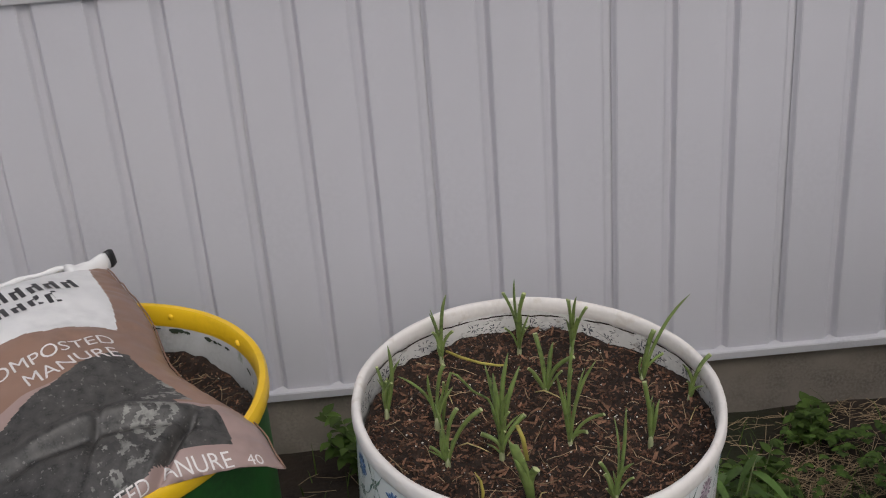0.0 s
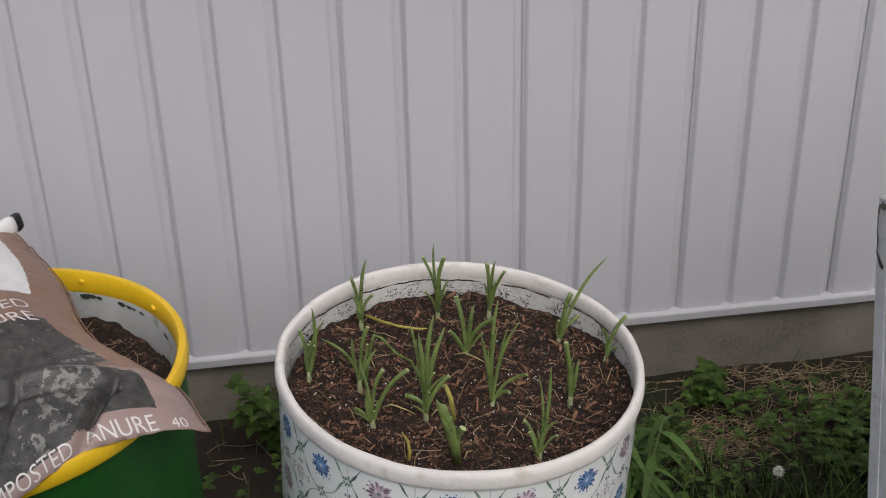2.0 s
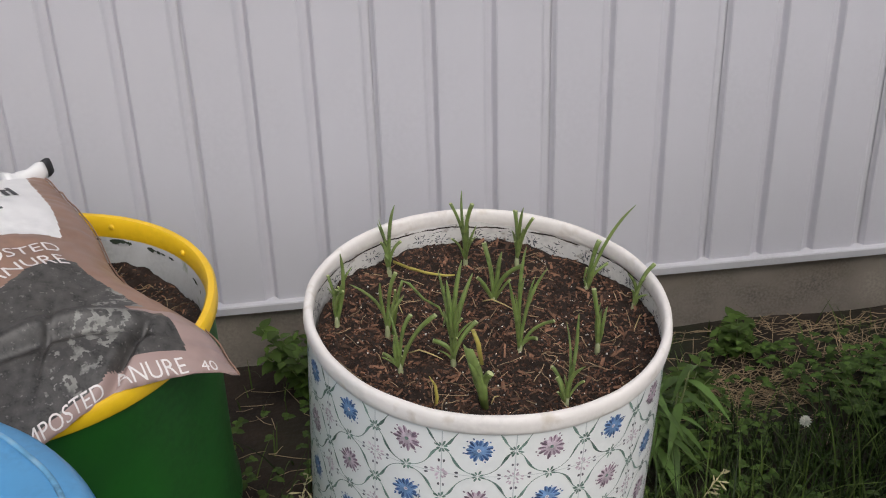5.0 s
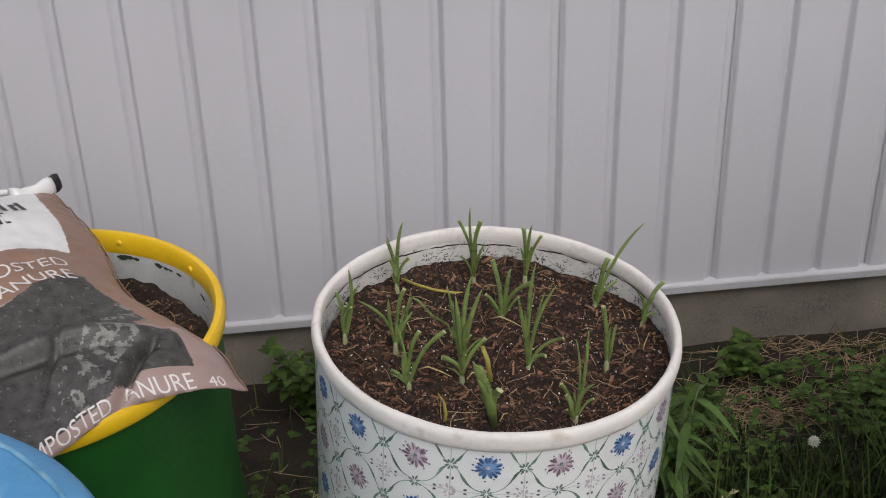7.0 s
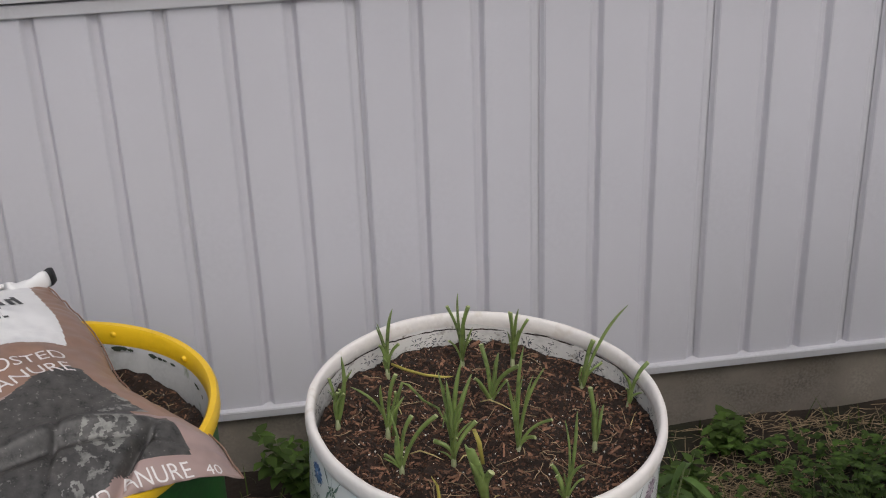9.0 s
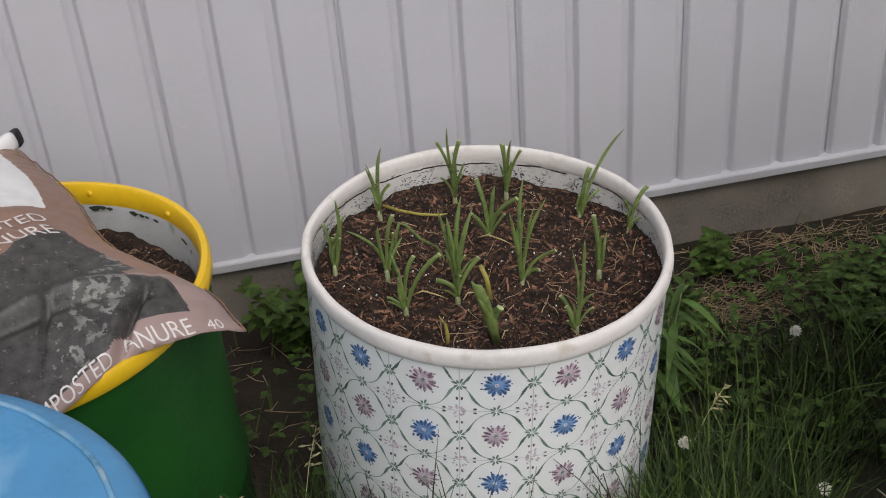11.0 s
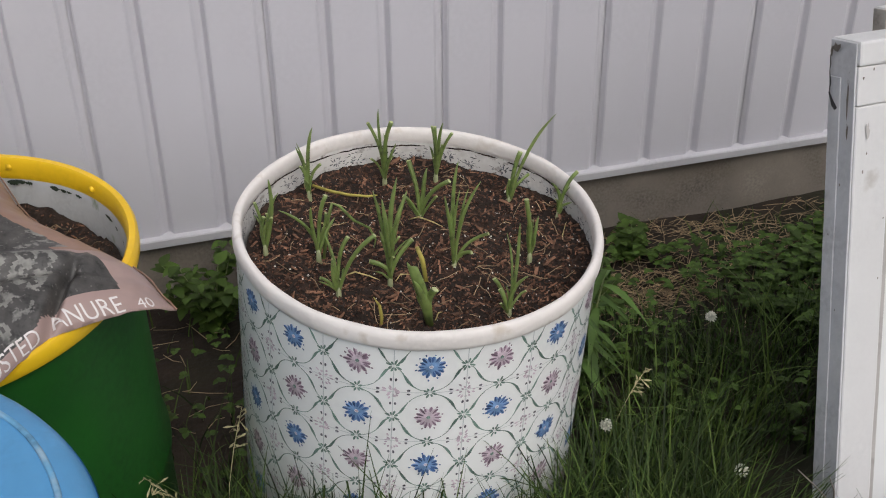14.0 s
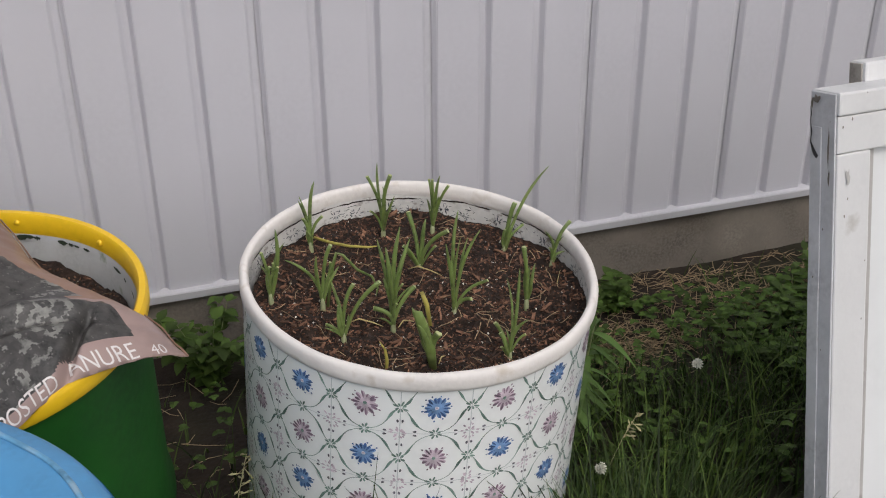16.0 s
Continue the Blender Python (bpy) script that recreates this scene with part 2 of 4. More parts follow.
# ---- ground ----
xs = [-600, -120, -30, -10, -5, -3] + [-2 + 0.05 * i for i in range(111)] + [4, 5, 8, 14, 40, 120, 600]
ys = [-600, -120, -30, -10, -6, -4] + [-3 + 0.05 * i for i in range(63)] + [0.5, 2, 6, 20, 100, 600]
gv = [(x, y, ground_z(x, y) - (0.05 if y > 0.12 else 0)) for y in ys for x in xs]
gf = [(j * len(xs) + i, j * len(xs) + i + 1, (j + 1) * len(xs) + i + 1, (j + 1) * len(xs) + i)
      for j in range(len(ys) - 1) for i in range(len(xs) - 1)]
tagged(raw("ground", gv, gf, M["earth"], shade=True), "dark bare earth of a yard under grass and weeds", "ground", kind="structure")

# ---- wall ----
PITCH = 0.381
TRIM_TOP, WALL_TOP = Z0 - 0.432, Z0 + 0.498
X0, X1 = -11, 21
wall = thing("wall_north", "pale grey vertical vinyl siding over a concrete footing", "wall", kind="structure")


def siding_panel(name, z0, z1, material):
    """One panel of three boards with sloped grooves between them; its joint is a slit in the last groove."""
    d = 0.016
    prof = [(-0.0006, 0.0118), (0.0008, 0.0116), (0.0085, 0.0)]
    for k in (1, 2):
        e = PITCH / 3 * k
        prof += [(e - 0.021, 0.0), (e - 0.013, d * 0.55), (e - 0.001, d), (e + 0.008, 0.0)]
    prof += [(PITCH - 0.023, 0.0), (PITCH - 0.016, 0.0085), (PITCH - 0.003, 0.0150), (PITCH + 0.012, 0.0165)]
    vs = [(x, y, z) for z in (z0, z1) for x, y in prof]
    m = len(prof)
    fs = [(i, i + 1, m + i + 1, m + i) for i in range(m - 1)]
    me = bpy.data.meshes.new(name)
    me.from_pydata(vs, [], fs)
    me.materials.append(material)
    bm = bmesh.new()
    bm.from_mesh(me)
    bmesh.ops.bevel(bm, geom=[e for e in bm.edges if abs(e.verts[0].co.z - e.verts[1].co.z) > 0.1 and len(e.link_faces) == 2],
                    offset=0.0016, segments=3, affect="EDGES")
    bm.to_mesh(me)
    bm.free()
    return me


low = siding_panel("siding_panel", TRIM_TOP - 0.01, WALL_TOP + 0.02, M["siding"])
high = siding_panel("upper_siding_panel", WALL_TOP + 0.055, 3.0, M["upper"])
for k in range(X0, X1):
    for me, y in ((low, 0.0), (high, -0.012)):
        ob = new(me.name, me)
        ob.parent = wall
        ob.location = (k * PITCH, y, 0)
bm = bmesh.new()
box(bm, (X0 * PITCH, 0.024, TRIM_TOP - 0.02), (X1 * PITCH, 0.16, 3.0))
part("sheathing", bm, M["backing"], wall)


def strip(name, prof, material, x0, x1, parent, bevel=0.0015):
    """A long moulding with a (y, z) section."""
    bm = bmesh.new()
    a = [bm.verts.new((x0, y, z)) for y, z in prof]
    b = [bm.verts.new((x1, y, z)) for y, z in prof]
    m = len(prof)
    for i in range(m):
        bm.faces.new((a[i], a[(i + 1) % m], b[(i + 1) % m], b[i]))
    bm.faces.new(a[::-1])
    bm.faces.new(b)
    bmesh.ops.recalc_face_normals(bm, faces=bm.faces)
    bmesh.ops.bevel(bm, geom=list(bm.edges), offset=bevel, segments=2, affect="EDGES")
    return part(name, bm, material, parent)


t = TRIM_TOP
strip("starter_trim", [(0.02, t - 0.022), (-0.013, t - 0.024), (-0.015, t - 0.003), (-0.009, t), (0.02, t)], M["trim"], X0 * PITCH, X1 * PITCH, wall)
w = WALL_TOP
strip("top_channel", [(0.02, w - 0.003), (-0.010, w), (-0.013, w + 0.026), (0.02, w + 0.028)], M["trim"], X0 * PITCH, X1 * PITCH, wall)
for a, b in ((X0 * PITCH, -0.522), (-0.519, X1 * PITCH)):
    strip("upper_starter_trim", [(0.02, w + 0.033), (-0.022, w + 0.032), (-0.026, w + 0.058), (-0.012, w + 0.060), (0.02, w + 0.060)], M["trim"], a, b, wall)

# footing, its face slightly uneven
fv, ff = [], []
nx = 260
for i in range(nx + 1):
    x = X0 * PITCH + (X1 - X0) * PITCH * i / nx
    for k, z in enumerate((-0.25, 0.0, 0.04, 0.08, 0.12, 0.155, t - 0.020)):
        y = 0.012 + 0.006 * noise.noise((x * 3, z * 6, 5)) + 0.003 * noise.noise((x * 17, z * 21, 5))
        fv.append((x, y, z))
    fv.append((x, 0.16, t - 0.018))
for i in range(nx):
    for k in range(7):
        ff.append((i * 8 + k, (i + 1) * 8 + k, (i + 1) * 8 + k + 1, i * 8 + k + 1))
raw("footing", fv, ff, M["concrete"], wall, "weathered poured concrete footing", shade=True)

# ---- white planter barrel ----
BX, BY, BR = 0.1105, -0.786, 0.2827
barrel = thing("planter_barrel", "white planter barrel wrapped in blue and mauve floral print", "planter")
LX, LY = 0.052, -0.0405
lean = Vector((LX, LY, 1)).normalized()
barrel.matrix_world = Matrix.Translation((BX, BY, Z0)) @ Vector((0, 0, 1)).rotation_difference(lean).to_matrix().to_4x4()


def oval(a, z):
    return 0.0015 * math.sin(2 * a + 0.6) + 0.0008 * math.sin(5 * a)


body = lathe([(BR - 0.006, -0.70), (BR - 0.002, -0.69), (BR, -0.68), (BR, -0.3), (BR, -0.02), (BR, 0.0)], 128, oval)
smooth(raw("body", *body, M["wrap"], barrel, "glossy white vinyl wrap with floral tile print"))
inner = lathe([(BR - 0.004, 0.0), (BR - 0.006, -0.03), (BR - 0.008, -0.09)], 128, oval)
smooth(raw("inner_wall", *inner, M["liner"], barrel, "white inner wall spotted with dark dirt"))
sec = [(BR - 0.0003 + 0.0078 * math.copysign(abs(math.cos(a)) ** 0.75, math.cos(a)), -0.0008 + 0.0158 * math.copysign(abs(math.sin(a)) ** 0.85, math.sin(a))) for a in [2 * math.pi * k / 20 for k in range(20)]]


def bead_wobble(a, z):
    return oval(a, z) - 0.0024 * math.cos(2 * a) + 0.0016 * noise.noise((math.cos(a) * 5, math.sin(a) * 5, z * 20))


smooth(raw("rim", *lathe(sec, 160, bead_wobble, True), M["rim_white"], barrel, "thick off-white rolled plastic rim"), 80)

# thin wavering dark ring that paints the shadow line beneath the rim
gap_shade = lathe([(BR - 0.0052, -0.0152), (BR - 0.0061, -0.0166), (BR - 0.0053, -0.0180)], 200, lambda a, z: oval(a, z) + 0.0022 * noise.noise((9 * math.cos(a), 9 * math.sin(a), 3)))
gap_shade = ([(x, y, z + 0.0035 * noise.noise((7 * x / BR, 7 * y / BR, 6)) + 0.0015 * noise.noise((25 * x / BR, 25 * y / BR, 6))) for x, y, z in gap_shade[0]], gap_shade[1])
raw("rim_gap", *gap_shade, M["soil"], barrel, "dark dirty gap under the rim", shade=True)

# floral print: ink laid on the wrap, by column and row
DTH, ROW, TH0, ZR = 0.3693, 0.0945, -2.5088, -0.0486


def on_barrel(c, r, lift=0.0007):
    """Column and row coordinates on the wrap, in pattern units."""
    a = TH0 + c * DTH
    rr = BR + lift + oval(a, 0)
    return (rr * math.cos(a), rr * math.sin(a), ZR - r * ROW)


def petal(c, r, ang, r0, r1, width, rng):
    """A brush-stroke petal from r0 to r1 metres from a flower's centre."""
    sc, sr = 1 / (BR * DTH), 1 / ROW
    out = []
    ca, sa = math.cos(ang), math.sin(ang)
    prof = [(0.0, 0.35), (0.35, 0.9), (0.7, 1.0), (0.93, 0.6), (1.0, 0.12)]
    for q, wd in prof:
        rad = r0 + (r1 - r0) * q
        for sgn in (-1, 1):
            px, py = rad * ca - sgn * width * wd / 2 * sa, rad * sa + sgn * width * wd / 2 * ca
            out.append(on_barrel(c + px * sc, r - py * sr))
    return out, [(2 * i, 2 * i + 2, 2 * i + 3, 2 * i + 1) for i in range(len(prof) - 1)]


def stroke(points, widths, c, r):
    """A ribbon of ink along points in pattern units."""
    vs = []
    for i, (px, py) in enumerate(points):
        qx, qy = points[min(i + 1, len(points) - 1)]
        ox, oy = points[max(i - 1, 0)]
        dx, dy = (qx - ox) * BR * DTH, (qy - oy) * ROW
        k = math.hypot(dx, dy) or 1
        nx_, ny_ = -dy / k, dx / k
        for s in (-1, 1):
            vs.append(on_barrel(c + px + s * widths[i] / 2 * nx_ / (BR * DTH), r + py + s * widths[i] / 2 * ny_ / ROW))
    return vs, [(2 * i, 2 * i + 2, 2 * i + 3, 2 * i + 1) for i in range(len(points) - 1)]


def bezier(p, n=10):
    out = []
    for i in range(n + 1):
        s = i / n
        out.append(tuple((1 - s) ** 3 * p[0][k] + 3 * s * (1 - s) ** 2 * p[1][k] + 3 * s * s * (1 - s) * p[2][k] + s ** 3 * p[3][k] for k in (0, 1)))
    return out


rng = random.Random(4)
ROWS_DOWN = 6
for row in range(0, ROWS_DOWN):
    for col in range(17):
        blue = (col + row) % 2 == 0
        pet, pale = [], []
        n = 14
        for k in range(n):
            a = 2 * math.pi * (k + rng.uniform(-0.16, 0.16)) / n
            tip = rng.uniform(0.0170, 0.0215)
            pale.append(petal(col, row, a, 0.0030, tip, rng.uniform(0.0056, 0.0076), rng))
            q = rng.choice((-1, 1)) * rng.uniform(0.02, 0.09)
            pet.append(petal(col, row, a + q, rng.uniform(0.0075, 0.011), tip + rng.uniform(-0.001, 0.002), rng.uniform(0.0026, 0.0044), rng))
            if rng.random() < 0.55:
                pet.append(petal(col, row, a + rng.uniform(-0.2, 0.2), tip + 0.0012, tip + rng.uniform(0.0035, 0.0055), 0.0026, rng))
        lifted = [([Vector(v) * 1.0 + Vector((v[0], v[1], 0)).normalized() * 0.0004 for v in vs_], fs_) for vs_, fs_ in pet]
        flower = raw("blue_flower" if blue else "mauve_flower", *join(pale), M["ink_blue_pale" if blue else "ink_pink_pale"], barrel)
        raw("petal_stroke", *join(lifted), M["ink_blue" if blue else "ink_pink"], flower)
        hub = [petal(col, row, 2 * math.pi * k / 6 + 0.3, 0.0002, 0.0032 if not blue else 0.0022, 0.0026, rng) for k in range(6)]
        raw("flower_centre", *join(hub), M["ink_green" if not blue else "ink_pink_pale"], flower)
scroll, dots, joints, rosettes = [], [], [], []
for row in range(0, ROWS_DOWN):
    for col in range(17):
        for sx in (-1, 1):
            for sy in (-1, 1):
                if row == 0 and sy == -1:
                    curve = bezier([(sx * 0.47, -0.03), (sx * 0.36, -0.09), (sx * 0.34, -0.28), (sx * 0.22, -0.38)], 12)
                else:
                    curve = bezier([(sx * 0.46, sy * 0.045), (sx * 0.33, sy * 0.08), (sx * 0.36, sy * 0.40), (sx * 0.05, sy * 0.475)], 16)
                m = len(curve)
                fat = rng.uniform(0.0026, 0.0038)
                peak = 0.30 if sx * sy > 0 else 0.55
                wid = [0.0010 + fat * math.exp(-((i / (m - 1) - peak) / 0.20) ** 2) for i in range(m)]
                scroll.append(stroke(curve, wid, col, row))
        for cc, rr in ((0.5, 0.0), (0.0, 0.5)):
            for k in range(8):
                a = math.pi / 4 * k + 0.39 + rng.uniform(-0.1, 0.1)
                scroll.append(petal(col + cc, row + rr, a, 0.0026, rng.uniform(0.0105, 0.0125) if k % 2 else 0.0088, 0.0032, rng))
        for k in range(4):
            a = math.pi / 2 * k
            for off, rad, ln in ((0.16, 0.0195, 0.0052), (-0.16, 0.0195, 0.0052)):
                dots.append(petal(col + 0.5, row + 0.5, a + off, rad, rad + ln * rng.uniform(0.8, 1.2), rng.uniform(0.0030, 0.0042), rng))
        for k in range(16):
            a = 2 * math.pi * (k + rng.uniform(-0.2, 0.2)) / 16
            r0 = rng.choice((0.003, 0.006, 0.010))
            rosettes.append(petal(col + 0.5, row + 0.5, a, r0, r0 + rng.uniform(0.004, 0.007), rng.uniform(0.0024, 0.0036), rng))
        joints.append(stroke([(0.5, -0.5 + 0.2 * i) for i in range(6)] if row else [(0.5, -0.3 + 0.16 * i) for i in range(6)], [0.0013] * 6, col, row))
        joints.append(stroke([(-0.5 + 0.2 * i, 0.5) for i in range(6)], [0.0009] * 6, col, row))
raw("green_scrollwork", *join(scroll), M["ink_green"], barrel, "printed green scrollwork")
raw("sepia_dot_print", *join(dots), M["ink_dot"], barrel, "printed crosses of small dark dots")
raw("mauve_rosette_print", *join(rosettes), M["ink_pink_pale"], barrel, "printed faint mauve rosettes")
raw("tile_joint_print", *join(joints), M["ink_joint"], barrel, "printed pale grey tile joints")


# the same print shows, dark and dirty, on the inside above the soil
def on_inside(a, z):
    rr = BR - 0.0066 + 0.045 * min(0.0, z + 0.03) + oval(a, 0)
    return (rr * math.cos(a), rr * math.sin(a), z)


def inner_dash(a, z, ang, ln, wd):
    ca, sa = math.cos(ang), math.sin(ang)
    pts = []
    for q, k in ((-0.5, 0.4), (0.0, 1.0), (0.5, 0.3)):
        for sg in (-1, 1):
            pts.append(on_inside(a + (ln * q * ca - sg * wd * k / 2 * sa) / BR, z + ln * q * sa + sg * wd * k / 2 * ca))
    return pts, [(0, 2, 3, 1), (2, 4, 5, 3)]


marks = []
for k in range(34):
    a0 = 2 * math.pi * (k + 0.25 * (k % 2)) / 34
    zc = -0.040 if k % 2 else -0.034
    for j in range(9):
        an = 2 * math.pi * j / 9 + rng.uniform(-0.2, 0.2)
        rad = rng.uniform(0.004, 0.016)
        marks.append(inner_dash(a0 + rad * math.cos(an) / BR, zc + 0.6 * rad * math.sin(an), an, rng.uniform(0.004, 0.010), rng.uniform(0.0012, 0.003)))
    for j in range(14):
        marks.append(inner_dash(a0 + rng.uniform(-0.09, 0.09), rng.uniform(-0.056, -0.020), rng.uniform(-0.6, 0.6), rng.uniform(0.002, 0.010), rng.uniform(0.0008, 0.0020)))
tagged(raw("inner_print", *join(marks), M["ink_dark"], barrel, "dirty dark floral print on the inner wall"), kind="stuff")


# ---- soil with chips ----
def soil_bed(name, r, cx, cy, cz, tilt, seed, label, chips, specks, straws):
    """A rough soil surface with bark, perlite and straw on it."""
    rg = random.Random(seed)
    holder = thing(name, label, "soil")
    holder.matrix_world = Matrix.Translation((cx, cy, cz)) @ Vector((0, 0, 1)).rotation_difference(tilt).to_matrix().to_4x4()

    def hz(x, y):
        q = math.hypot(x, y) / r
        return (0.012 * noise.noise((x * 9, y * 9, seed)) + 0.011 * noise.noise((x * 28, y * 28, seed))
                + 0.006 * noise.noise((x * 75, y * 75, seed)) + 0.009 * q ** 5)

    vs, fs = [(0, 0, hz(0, 0))], []
    rings, n = 70, 180
    for i in range(1, rings + 1):
        for k in range(n):
            a = 2 * math.pi * k / n
            rr = r * i / rings
            vs.append((rr * math.cos(a), rr * math.sin(a), hz(rr * math.cos(a), rr * math.sin(a))))
    for k in range(n):
        fs.append((0, 1 + k, 1 + (k + 1) % n))
    for i in range(rings - 1):
        for k in range(n):
            q = (k + 1) % n
            fs.append((1 + i * n + k, 1 + (i + 1) * n + k, 1 + (i + 1) * n + q, 1 + i * n + q))
    raw("soil_surface", vs, fs, M["soil"], holder, shade=False)

    def scatter(count, size, flat, long, slim=0.35):
        out = []
        for _ in range(count):
            rr, a = r * 0.985 * math.sqrt(rg.random()), rg.uniform(0, 6.283)
            x, y = rr * math.cos(a), rr * math.sin(a)
            s = size[0] + (size[1] - size[0]) * rg.random() ** 1.8
            m = Matrix.Translation((x, y, hz(x, y) + s * flat * 0.3)) @ Euler((rg.gauss(0, 0.4), rg.gauss(0, 0.4), rg.uniform(0, 6.28))).to_matrix().to_4x4()
            l_, w_, h_ = s * rg.uniform(1, long), s * rg.uniform(slim, slim * 2), s * flat
            v = [(sx * l_ / 2 * rg.uniform(0.5, 1), sy * w_ / 2 * rg.uniform(0.5, 1), sz * h_ / 2 * rg.uniform(0.5, 1))
                 for sx, sy, sz in ((-1, -1, -1), (1, -1, -1), (1, 1, -1), (-1, 1, -1), (-1, -1, 1), (1, -1, 1), (1, 1, 1), (-1, 1, 1))]
            out.append(([tuple(m @ Vector(p)) for p in v], [(3, 2, 1, 0), (4, 5, 6, 7), (0, 1, 5, 4), (1, 2, 6, 5), (2, 3, 7, 6), (3, 0, 4, 7)]))
        return join(out)

    tagged(raw("soil_grit", *scatter(chips * 2, (0.0018, 0.0055), 0.7, 1.7), M["bark_red"], holder, "fine reddish soil crumbs"), kind="stuff")
    tagged(raw("bark_mulch", *scatter(chips, (0.002, 0.007), 0.35, 2.2), M["bark"], holder, "shredded brown bark chips"), kind="stuff")
    tagged(raw("bark_litter", *scatter(chips // 3, (0.007, 0.020), 0.14, 1.8, 0.20), M["bark"], holder, "long splintered bark slivers"), kind="stuff")
    tagged(raw("perlite", *scatter(specks, (0.0012, 0.0034), 0.8, 1.3), M["perlite"], holder, "white perlite specks"), kind="stuff")
    st = []
    for _ in range(straws):
        rr, a = r * 0.92 * math.sqrt(rg.random()), rg.uniform(0, 6.283)
        x, y, d, ln = rr * math.cos(a), rr * math.sin(a), rg.uniform(0, 6.283), rg.uniform(0.012, 0.05)
        bend = rg.gauss(0, 0.12)
        path = []
        for i in range(5):
            q = i / 4 - 0.5
            px, py = x + ln * q * math.cos(d + bend * q), y + ln * q * math.sin(d + bend * q)
            if math.hypot(px, py) > r * 0.97:
                px, py = px * 0.9, py * 0.9
            path.append((px, py, hz(px, py) + 0.004 + 0.001 * rg.random()))
        st.append(tube(path, [0.0006] * 5, 4))
    tagged(raw("loose_straw", *join(st), M["straw"], holder, "pale dry straw bits"), kind="stuff")
    return holder, hz


bed, bed_z = soil_bed("planter_soil", BR - 0.009, BX, BY, Z0 - 0.0535, lean, 3, "dark damp potting soil with bark chips and perlite", 3400, 520, 110)


# ---- onions ----
def soil_height(x, y):
    return Z0 - 0.0535 - LX * (x - BX) - LY * (y - BY)


VIEW = Vector((0.38, 1.55, 0)).normalized()
SIDE = Vector((VIEW.y, -VIEW.x, 0))
rng = random.Random(21)


def onion(at, leaves, thick=0.0035):
    """A clump of onion leaves: (sideways, rise) of each tip; trimmed ones end blunt, the others in a point."""
    x, y = at
    base = Vector((x, y, soil_height(x, y)))
    ob = thing("onion_plant", "green onion plant with trimmed hollow leaves growing in soil", "plant", base, "onions in the planter")
    raw("bulb_neck", *tube([(0, 0, -0.012), (0, 0, 0.004), (0.0005, 0, 0.018)], [0.0046, 0.0044, 0.003], 8), M["onion_base"], ob, "pale onion neck", shade=True)
    extra = [(sd * rng.uniform(0.3, 0.9) + rng.gauss(0, 0.007), rs * rng.uniform(0.45, 0.95)) for sd, rs in leaves if rs > 0.03 and abs(sd) < 0.05 and rng.random() < 0.85]
    for i, (side, rise) in enumerate(leaves + extra):
        depth = rng.uniform(-0.3, 0.3) * abs(rise) * 0.7
        tip = SIDE * side + VIEW * depth + Vector((0, 0, rise))
        bow = SIDE * (-side * 0.35 + rng.gauss(0, 0.006)) + VIEW * rng.gauss(0, 0.006) + Vector((0, 0, 0.010 + 0.1 * abs(side)))
        cut = rng.random() < 0.5 and rise < 0.13
        dry = i >= len(leaves) and rng.random() < 0.08
        n = 12
        path = []
        for k in range(n):
            q = k / (n - 1)
            wave = SIDE * 0.0016 * math.sin(5 * q + i) * q
            path.append(Vector((0, 0, 0.006)) * (1 - q) + tip * q + bow * (4 * q * (1 - q)) * 0.45 + wave)
        r0 = thick * rng.uniform(0.66, 0.98) * (0.62 if i >= len(leaves) else 1.0)
        radii = []
        for k in range(n):
            q = k / (n - 1)
            radii.append(r0 * (0.78 + 0.35 * q) if cut else r0 * (0.90 + 0.22 * q - 0.98 * q ** 6))
        leaf = raw("leaf", *tube(path, radii, 8, 0.6), M["onion_dry" if dry else "onion"], ob, shade=True)
        if cut and not dry:
            d = (path[-1] - path[-2]).normalized()
            raw("cut_end", *tube([path[-1] - d * 0.0002, path[-1] + d * 0.0010], [radii[-1] * 1.0, radii[-1] * 0.9], 8, 0.6), M["onion_cut"], leaf)
    return ob


onion((-0.126, -0.737), [(0.019, 0.144), (-0.009, 0.091), (0.025, 0.099), (0.0, 0.061)], 0.0036)
onion((-0.029, -0.596), [(-0.016, 0.094), (0.012, 0.125), (0.021, 0.066), (-0.005, 0.044), (-0.01, 0.063)], 0.0034)
onion((-0.048, -0.768), [(-0.054, 0.093), (0.018, 0.114), (-0.006, 0.104), (0.027, 0.072)], 0.0042)
onion((-0.038, -0.868), [(-0.014, 0.105), (0.019, 0.101), (0.057, 0.115), (-0.027, 0.031), (-0.005, 0.067)], 0.0038)
onion((0.106, -0.574), [(-0.023, 0.115), (-0.006, 0.133), (0.014, 0.129), (0.02, 0.089), (0.001, 0.099)], 0.0034)
onion((0.045, -0.854), [(-0.019, 0.157), (0.018, 0.135), (0.014, 0.177), (0.028, 0.149), (-0.03, 0.042), (0.036, 0.071), (-0.006, 0.147), (-0.012, 0.096)], 0.0042)
onion((0.134, -0.703), [(-0.015, 0.109), (0.013, 0.097), (0.046, 0.088), (-0.028, 0.057)], 0.004)
onion((0.195, -0.582), [(0.001, 0.115), (0.013, 0.127), (0.027, 0.1), (-0.011, 0.066)], 0.0032)
onion((0.151, -0.839), [(-0.013, 0.149), (0.009, 0.179), (0.04, 0.156), (0.051, 0.068), (0.026, 0.036)], 0.0038)
onion((0.076, -0.959), [(-0.027, 0.108), (-0.011, 0.05), (0.009, 0.067), (-0.022, 0.088)], 0.006)
onion((0.195, -0.974), [(0.016, 0.155), (0.026, 0.082), (-0.023, 0.068), (0.008, 0.06), (-0.015, 0.054)], 0.0036)
